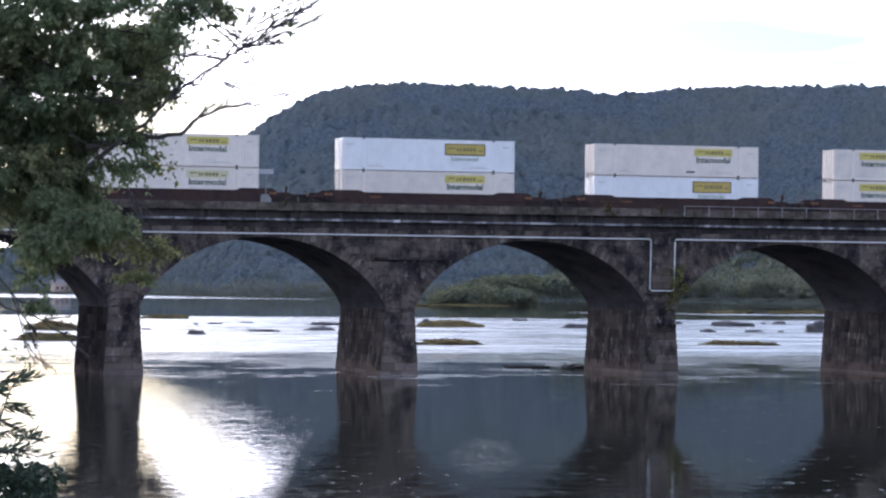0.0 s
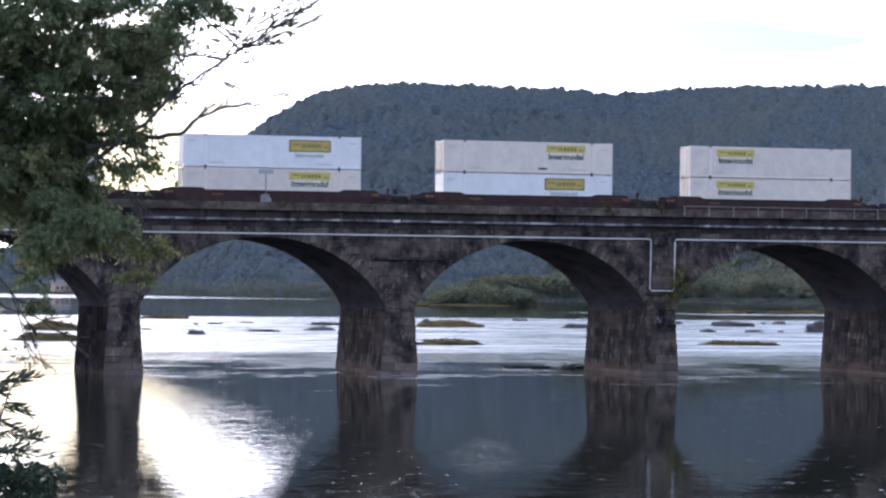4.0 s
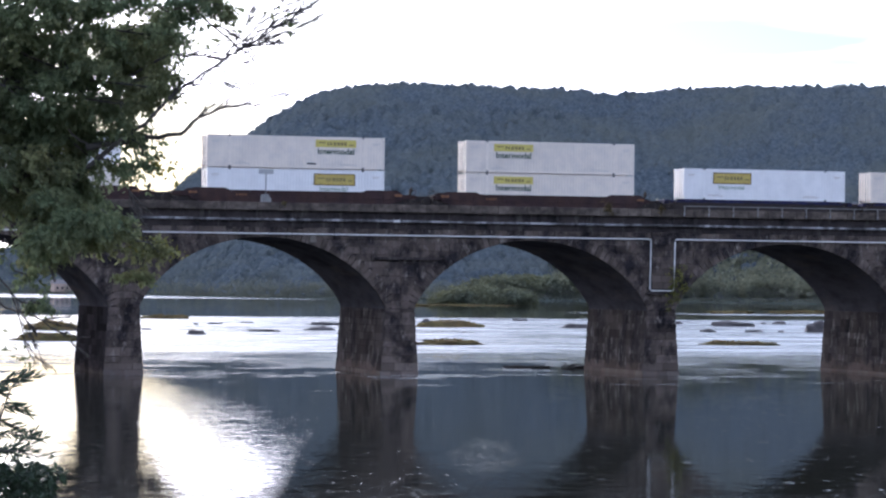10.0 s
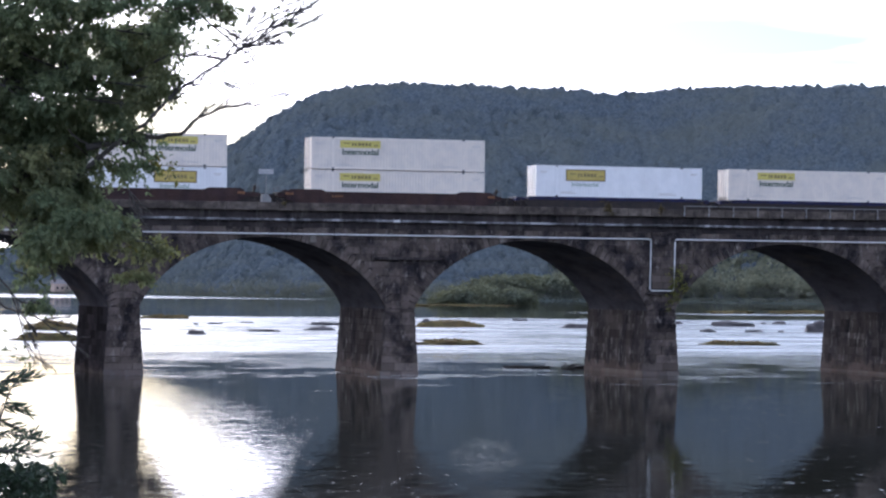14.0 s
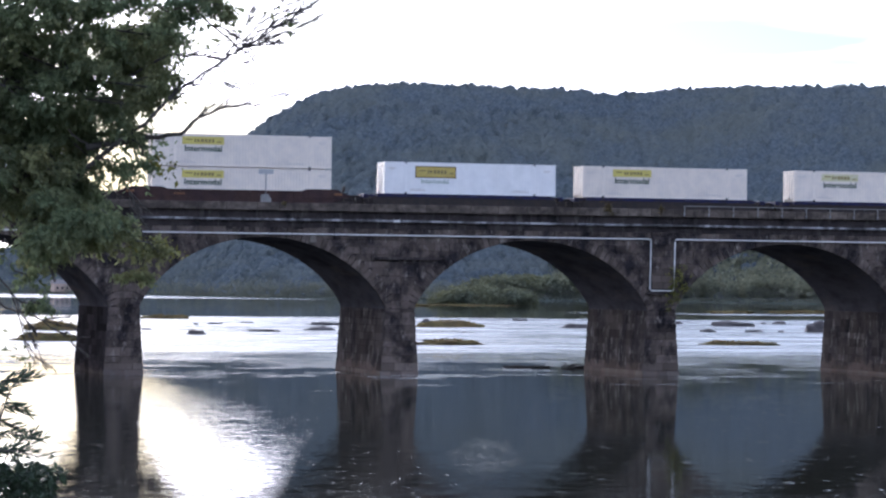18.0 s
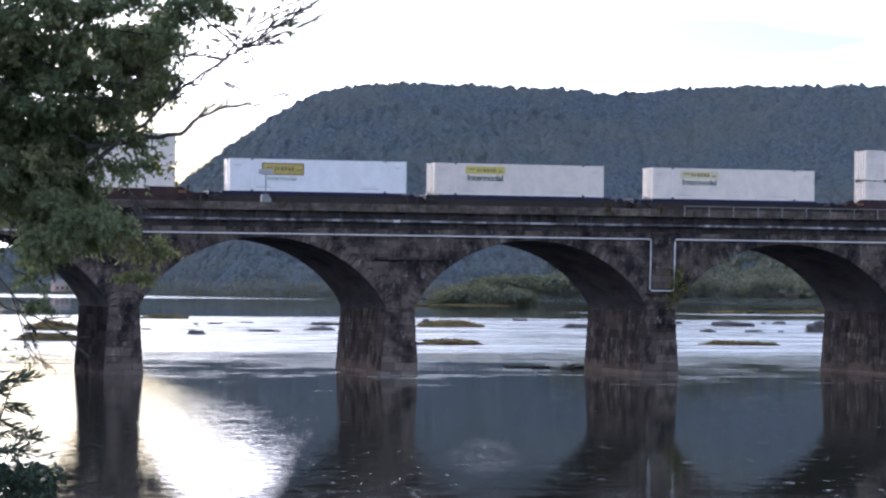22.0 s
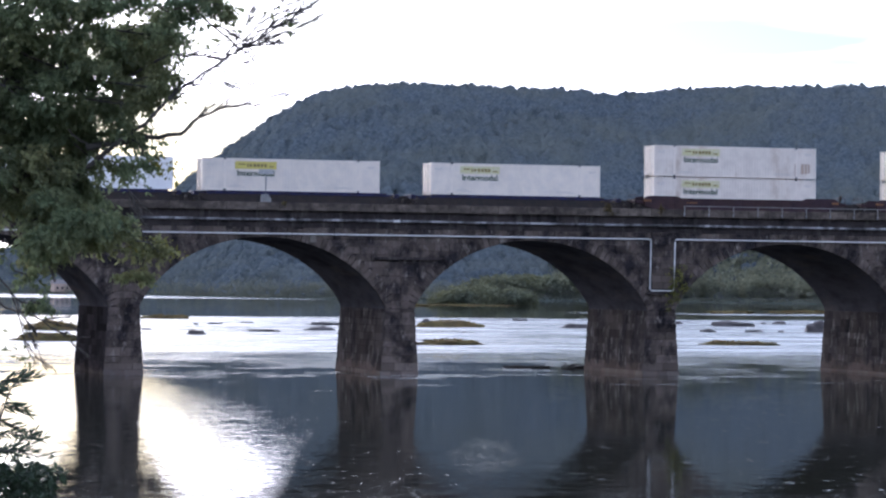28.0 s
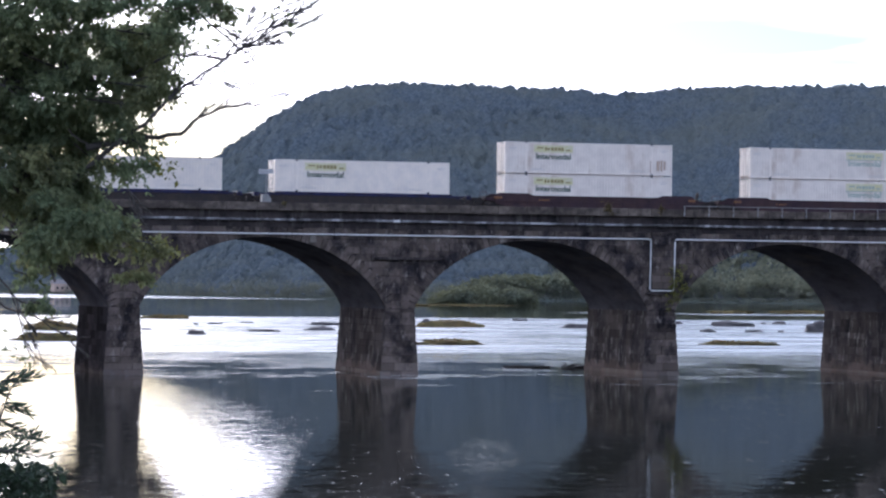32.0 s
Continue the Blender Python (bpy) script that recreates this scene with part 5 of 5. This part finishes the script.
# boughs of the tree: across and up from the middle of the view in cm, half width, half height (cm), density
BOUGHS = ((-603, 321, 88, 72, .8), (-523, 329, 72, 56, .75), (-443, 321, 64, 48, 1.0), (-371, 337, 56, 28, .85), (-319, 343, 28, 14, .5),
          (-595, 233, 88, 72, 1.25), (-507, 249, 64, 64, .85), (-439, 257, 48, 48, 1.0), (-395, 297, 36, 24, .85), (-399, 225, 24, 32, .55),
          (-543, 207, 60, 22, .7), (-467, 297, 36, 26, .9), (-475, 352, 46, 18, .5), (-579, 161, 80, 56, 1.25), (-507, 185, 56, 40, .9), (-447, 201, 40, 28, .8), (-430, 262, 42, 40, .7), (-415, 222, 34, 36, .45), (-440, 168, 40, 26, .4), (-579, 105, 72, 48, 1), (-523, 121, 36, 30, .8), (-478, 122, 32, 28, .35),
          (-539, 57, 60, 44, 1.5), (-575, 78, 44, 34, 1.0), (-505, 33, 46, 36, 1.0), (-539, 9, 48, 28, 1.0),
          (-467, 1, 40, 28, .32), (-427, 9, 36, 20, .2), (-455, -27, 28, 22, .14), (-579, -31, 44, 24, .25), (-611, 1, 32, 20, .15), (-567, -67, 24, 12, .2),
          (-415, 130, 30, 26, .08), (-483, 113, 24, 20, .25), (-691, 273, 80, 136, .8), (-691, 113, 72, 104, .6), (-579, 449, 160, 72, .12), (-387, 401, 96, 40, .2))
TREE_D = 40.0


def leaf_sprays(name, mat, starts, ways, lengths, per, size, rng):
    """Drooping sprays of folded leaves, in one mesh: where each twig starts, its direction and its length."""
    n = len(starts) * per
    p, w, ln = np.repeat(starts, per, 0), np.repeat(ways, per, 0), np.repeat(lengths, per)[:, None]
    t = rng.uniform(0.05, 1.0, (n, 1))
    c = p + w * ln * t + np.array([0, 0, -0.45]) * ln * t * t + rng.standard_normal((n, 3)) * 0.022
    d = w * 0.5 + rng.standard_normal((n, 3)) * 0.6 + np.array([0, 0, -0.75])
    d /= np.linalg.norm(d, axis=1)[:, None]
    s = np.cross(d, rng.standard_normal((n, 3)) + np.array([0, 0, 0.6]))
    s /= np.linalg.norm(s, axis=1)[:, None] + 1e-9
    up = np.cross(s, d)
    lf = size * rng.uniform(0.55, 1.3, (n, 1))
    wd = lf * 0.30
    v = np.stack([c, c + d * lf * 0.30 + s * wd * 0.85 + up * wd * 0.3, c + d * lf * 0.65 + s * wd * 0.7 + up * wd * 0.25, c + d * lf, c + d * lf * 0.65 - s * wd * 0.7 + up * wd * 0.25, c + d * lf * 0.30 - s * wd * 0.85 + up * wd * 0.3], 1).reshape(-1, 3)
    k = np.arange(n)[:, None] * 6
    f = np.concatenate([k + np.array([[0, 1, 2]]), k + np.array([[0, 2, 3]]), k + np.array([[0, 3, 4]]), k + np.array([[0, 4, 5]])], 0)
    me = bpy.data.meshes.new(name)
    me.vertices.add(len(v))
    me.vertices.foreach_set("co", v.ravel())
    me.loops.add(f.size)
    me.loops.foreach_set("vertex_index", f.ravel())
    me.polygons.add(len(f))
    me.polygons.foreach_set("loop_start", np.arange(0, f.size, 3))
    me.materials.append(mat)
    me.update(calc_edges=True)
    return me


def build_tree():
    rng = np.random.default_rng(8)
    base = bank(-8.6, TREE_D, 0)
    base.z = float(ground_z(np.array(base.x), np.array(base.y)))
    tree = thing("maple_tree", pose(0, 0, 0), "green broadleaf tree with bare twigs on the river bank", "tree")
    top = bank(-8.0, TREE_D + 0.3, 15.5)
    part("trunk", Shape().tube([base - Vector((0, 0, 0.4)), base + Vector((0, 0, 0.5)), base.lerp(top, 0.35), base.lerp(top, 0.7), top], [0.42, 0.32, 0.25, 0.16, 0.05], 12), M["bark"], tree, smooth=True)
    starts, ways, lengths = [], [], []
    twigs = Shape()
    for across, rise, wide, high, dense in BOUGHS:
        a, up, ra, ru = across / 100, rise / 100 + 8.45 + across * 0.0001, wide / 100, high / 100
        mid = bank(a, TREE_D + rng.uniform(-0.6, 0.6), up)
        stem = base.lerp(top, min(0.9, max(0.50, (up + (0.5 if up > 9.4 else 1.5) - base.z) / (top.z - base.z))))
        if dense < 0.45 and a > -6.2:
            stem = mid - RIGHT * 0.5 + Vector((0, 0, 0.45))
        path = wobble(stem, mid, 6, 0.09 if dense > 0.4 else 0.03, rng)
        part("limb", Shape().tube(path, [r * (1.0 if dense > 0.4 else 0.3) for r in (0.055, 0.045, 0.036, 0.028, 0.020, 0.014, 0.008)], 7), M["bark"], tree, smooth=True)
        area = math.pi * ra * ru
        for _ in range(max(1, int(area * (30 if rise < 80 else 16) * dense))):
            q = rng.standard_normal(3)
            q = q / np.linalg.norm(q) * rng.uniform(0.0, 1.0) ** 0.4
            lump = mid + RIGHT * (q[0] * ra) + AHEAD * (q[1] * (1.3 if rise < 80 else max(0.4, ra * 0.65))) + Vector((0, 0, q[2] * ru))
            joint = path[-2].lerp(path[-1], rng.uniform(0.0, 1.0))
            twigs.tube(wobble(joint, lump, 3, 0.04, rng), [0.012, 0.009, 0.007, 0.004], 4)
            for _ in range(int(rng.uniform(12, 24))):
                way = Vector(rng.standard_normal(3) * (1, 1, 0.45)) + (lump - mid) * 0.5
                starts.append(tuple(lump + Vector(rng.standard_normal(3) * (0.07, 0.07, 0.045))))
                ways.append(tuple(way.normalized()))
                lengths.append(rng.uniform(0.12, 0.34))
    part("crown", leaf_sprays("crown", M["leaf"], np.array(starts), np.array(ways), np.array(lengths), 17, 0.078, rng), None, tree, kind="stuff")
    part("twig_spray", twigs, M["bark"], tree, kind="stuff")

    def reach(points, r0, r1, side, seed, spread=1.0):
        """A bare bough through some places, with side twigs."""
        g = np.random.default_rng(seed)
        path = []
        for p, q in zip(points[:-1], points[1:]):
            path += wobble(p, q, 3, 0.012, g)[:-1]
        path.append(points[-1])
        path = [Vector(p) for p in path]
        n = len(path)
        s = Shape().tube(path, [r0 + (r1 - r0) * (k / (n - 1)) ** 0.6 for k in range(n)], 7)
        for _ in range(side):
            k = int(g.uniform(0.3, 0.99) * (n - 1))
            d = (path[min(k + 1, n - 1)] - path[max(k - 1, 0)]).normalized()
            up = Vector((0, 0, 1))
            w = (d * g.uniform(0.6, 1.1) + up * g.uniform(-0.35, 0.6) + RIGHT * 0.25 + AHEAD * g.uniform(-0.5, 0.5)).normalized()
            ln = g.uniform(0.3, 1.25) * spread
            a = path[k]
            b = a + w * ln
            s.tube(wobble(a, b, 4, 0.02, g), [0.011, 0.010, 0.009, 0.007, 0.005], 5)
            for _ in range(4):
                c = a.lerp(b, g.uniform(0.3, 0.9))
                e = c + (w + Vector(g.uniform(-0.7, 0.7, 3))).normalized() * g.uniform(0.1, 0.3) * spread
                s.tube([c, c.lerp(e, 0.5) + Vector(g.uniform(-0.015, 0.015, 3)), e], [0.009, 0.007, 0.005], 4)
        part("bare_branch", s, M["bark"], tree, "grey leafless branch")

    def at(u, v, d=TREE_D):
        return bank((u - 784) * d / 5000, d, CAM_EYE[2] + (504.4 - v - 0.0099 * (784 - u)) * d / 5000)

    reach([at(120, 330), at(200, 258, 39.6), at(255, 220, 39.3), at(312, 160, 39.3), at(355, 130, 39.6), at(418, 90), at(450, 72), at(500, 42), at(545, 5)], 0.046, 0.005, 17, 31, 0.8)
    reach([at(150, 262), at(255, 243), at(318, 238), at(340, 215), at(385, 193), at(430, 186), at(478, 172)], 0.05, 0.007, 9, 32, 0.6)
    reach([at(200, 150), at(290, 100), at(345, 98), at(390, 108)], 0.025, 0.008, 7, 33, 0.7)
    reach([at(330, 10), at(370, 45), at(405, 72), at(420, 88)], 0.02, 0.01, 6, 34, 0.6)
    for seed, line in enumerate((((412, 90), (450, 72), (495, 58), (535, 47)), ((450, 57), (500, 40), (567, 22)), ((425, 75), (455, 45), (490, 8)), ((335, 151), (380, 150), (420, 146)), ((420, 88), (465, 80), (505, 82)), ((395, 98), (420, 60), (440, 20)))):
        reach([at(u, v) for u, v in line], 0.015, 0.005, 4, 50 + seed, 0.45)
    reach([at(-40, 270), at(30, 335), at(58, 390), at(82, 445), at(98, 500)], 0.060, 0.018, 8, 39, 0.5)
    reach([at(200, 290), at(228, 340), at(236, 420)], 0.016, 0.004, 7, 35, 0.5)
    reach([at(-40, 500), at(10, 545), at(60, 560), at(110, 590), at(135, 610)], 0.022, 0.004, 6, 36, 0.5)
    reach([at(-20, 470), at(30, 530), at(55, 590), at(85, 655)], 0.018, 0.004, 6, 37, 0.5)
    reach([at(20, 520), at(45, 600), at(70, 645)], 0.012, 0.004, 4, 38, 0.4)
    ends = [at(u, v) for u, v in ((285, 430), (300, 445), (270, 440), (255, 425), (240, 440), (310, 450), (265, 290), (280, 275), (295, 300), (300, 305))]
    part("yellow_leaves", leaf_cloud("yellow_leaves", M["leaf_yellow"], [tuple(p) for p in ends], (0.07, 0.09, 0.05), 18, 0.08, rng), None, tree, "yellowing leaf sprays", kind="stuff")
    sprays = [at(u, v) for u, v in ((330, 75), (345, 70), (360, 78), (315, 120), (300, 130), (280, 150), (300, 60), (390, 118), (400, 145), (310, 118), (350, 40), (425, 10), (470, 15), (495, 35), (505, 45), (410, 20), (0, 600), (15, 615), (35, 630), (48, 633), (260, 265), (290, 255), (75, 520), (65, 505))]
    part("leaf_sprays", leaf_cloud("leaf_sprays", M["leaf"], [tuple(p) for p in sprays], (0.07, 0.08, 0.05), 9, 0.085, rng), None, tree, kind="stuff")


def build_sumac():
    rng = np.random.default_rng(14)
    d0 = 30.0

    def at(u, v, d=d0):
        return bank((u - 784) * d / 5000, d, CAM_EYE[2] + (504 - v) * d / 5000)

    bush = thing("sumac_bush", pose(0, 0, 0), "dark green bush with long feathery leaves on the bank", "bush")
    root = bank(-5.3, d0, 0)
    root.z = float(ground_z(np.array(root.x), np.array(root.y))) - 0.1
    stems = Shape()
    tips = [(25, 690, 62, 672), (10, 725, 58, 735), (0, 770, 70, 790), (-15, 800, 95, 815), (30, 850, 118, 842), (-10, 690, 40, 680), (-20, 745, 45, 765), (20, 820, 75, 775), (0, 860, 100, 870), (40, 900, 110, 900), (-40, 840, 30, 800), (60, 880, 40, 830), (-30, 700, 12, 710), (10, 880, 60, 850), (-20, 870, 20, 840), (30, 880, 85, 880)]
    v, f = [], []
    for u0, v0, u1, v1 in tips:
        for _ in range(2):
            dd = d0 + rng.uniform(-0.4, 0.4)
            a, b = at(u0 + rng.uniform(-10, 10), v0 + rng.uniform(-10, 10), dd), at(u1 + rng.uniform(-12, 6), v1 + rng.uniform(-8, 8), dd + rng.uniform(-0.2, 0.2))
            stems.tube(wobble(root, a, 3, 0.03, rng) + [a.lerp(b, 0.5) + Vector((0, 0, 0.03)), b], [0.02, 0.015, 0.012, 0.008, 0.006, 0.003], 5)
            for k in range(8):
                q = k / 7
                c = a.lerp(b, q) + Vector((0, 0, 0.03 * math.sin(q * 3.14)))
                along = (b - a).normalized()
                for sgn in (-1, 1):
                    w = (along * 1.0 + sgn * (Vector((0, 0, 0.42)) + AHEAD * rng.uniform(-0.6, 0.6)) + Vector(rng.uniform(-0.15, 0.15, 3))).normalized()
                    ln = 0.175 * (1 - 0.5 * abs(q - 0.4))
                    side = w.cross(Vector(rng.uniform(-1, 1, 3))).normalized() * ln * 0.10
                    n = len(v)
                    v += [tuple(c), tuple(c + w * ln * 0.4 + side), tuple(c + w * ln), tuple(c + w * ln * 0.4 - side)]
                    f += [(n, n + 1, n + 2), (n, n + 2, n + 3)]
    part("stem", stems, M["bark"], bush, kind="stuff")
    part("foliage", Shape().add(v, f), M["leaf_dark"], bush, kind="stuff")
    low = [tuple(at(rng.uniform(-60, 90), rng.uniform(835, 960), d0 + rng.uniform(-0.6, 0.6))) for _ in range(150)]
    part("low_leaves", leaf_cloud("low_leaves", M["leaf_dark"], low, (0.07, 0.1, 0.06), 16, 0.085, rng), None, bush, kind="stuff")


def build_weeds():
    rng = np.random.default_rng(4)
    for x, z, r, n, mat, label in ((47.95, 7.75, 1.10, 80, "leaf_yellow", "yellow-green bush rooted in the pier masonry"), (41.5, 14.9, 0.42, 22, "reed", "dry weeds on the parapet"), (46.6, 14.9, 0.22, 8, "reed", "dry weeds on the parapet"), (12.0, 14.9, 0.15, 5, "reed", "dry weeds on the parapet")):
        w = thing("weed_tuft", pose(x, -0.35, z), label, "plant", "plants on the masonry")
        c = [tuple(rng.standard_normal(3) * (r * 0.55, r * 0.3, r * 0.8) + np.array([0, -0.1, r * 0.3])) for _ in range(n)]
        part("leaves", leaf_cloud("leaves", M[mat], c, (0.10, 0.08, 0.10), 14, 0.16, rng), None, w, kind="stuff")
        s = Shape()
        for q in c[::3]:
            s.tube([(0, 0.1, -0.1), (q[0] * 0.5, q[1] * 0.5, q[2] * 0.6), q], [0.02, 0.014, 0.006], 4)
        part("stems", s, M["bark"], w, kind="stuff")


def build_house():
    x, y = polar(8.35, 1660)
    h = thing("riverside_house", pose(float(x), float(y), 0.9, rz=10), "small buff house on the far bank", "house")
    part("wall", Shape().box(-5, 5, -3.5, 3.5, 0, 5.2), M["house_wall"], h)
    part("roof", Shape().add([(-5.4, -3.9, 5.2), (5.4, -3.9, 5.2), (5.4, 3.9, 5.2), (-5.4, 3.9, 5.2), (-5.4, 0, 7.6), (5.4, 0, 7.6)], [(0, 1, 5, 4), (2, 3, 4, 5), (0, 4, 3), (1, 2, 5), (0, 3, 2, 1)]), M["house_roof"], h)
    for k in range(3):
        part("window", Shape().box(-3.7 + k * 3, -2.5 + k * 3, -3.56, -3.45, 2.0, 3.6), M["house_glass"], h)


build_tree()
build_sumac()
build_weeds()
build_house()


# ---- what moves ----
# seconds and metres rolled: a steady crawl that slackens a little
ROLLED = ((0, 0.08), (2, 7.26), (4, 14.48), (6, 21.72), (8, 28.93), (10, 36.12), (12, 43.31), (14, 50.50), (16, 57.66), (18, 64.78), (20, 71.84), (22, 78.89), (23, 82.29), (24, 85.84), (26, 92.98), (28, 100.13), (30, 107.27), (32, 114.51))


def train_run(t):
    """Metres that the train has rolled after t seconds."""
    return float(np.interp(t, [a for a, _ in ROLLED], [b for _, b in ROLLED]))


def motions():
    times = [float(t) for t, _ in ROLLED]
    for ob, x, y, z in TRAIN:
        walk(ob, [(t, pose(x - train_run(t), y, z)) for t in times])
    ticks = [0.16 * k for k in range(200)] + [32.0]
    for wheel, dx in WHEELS:
        walk(wheel, [(t, pose(dx, 0, 0.46) @ Matrix.Rotation(-train_run(t) / 0.46, 4, "Y")) for t in ticks])


motions()
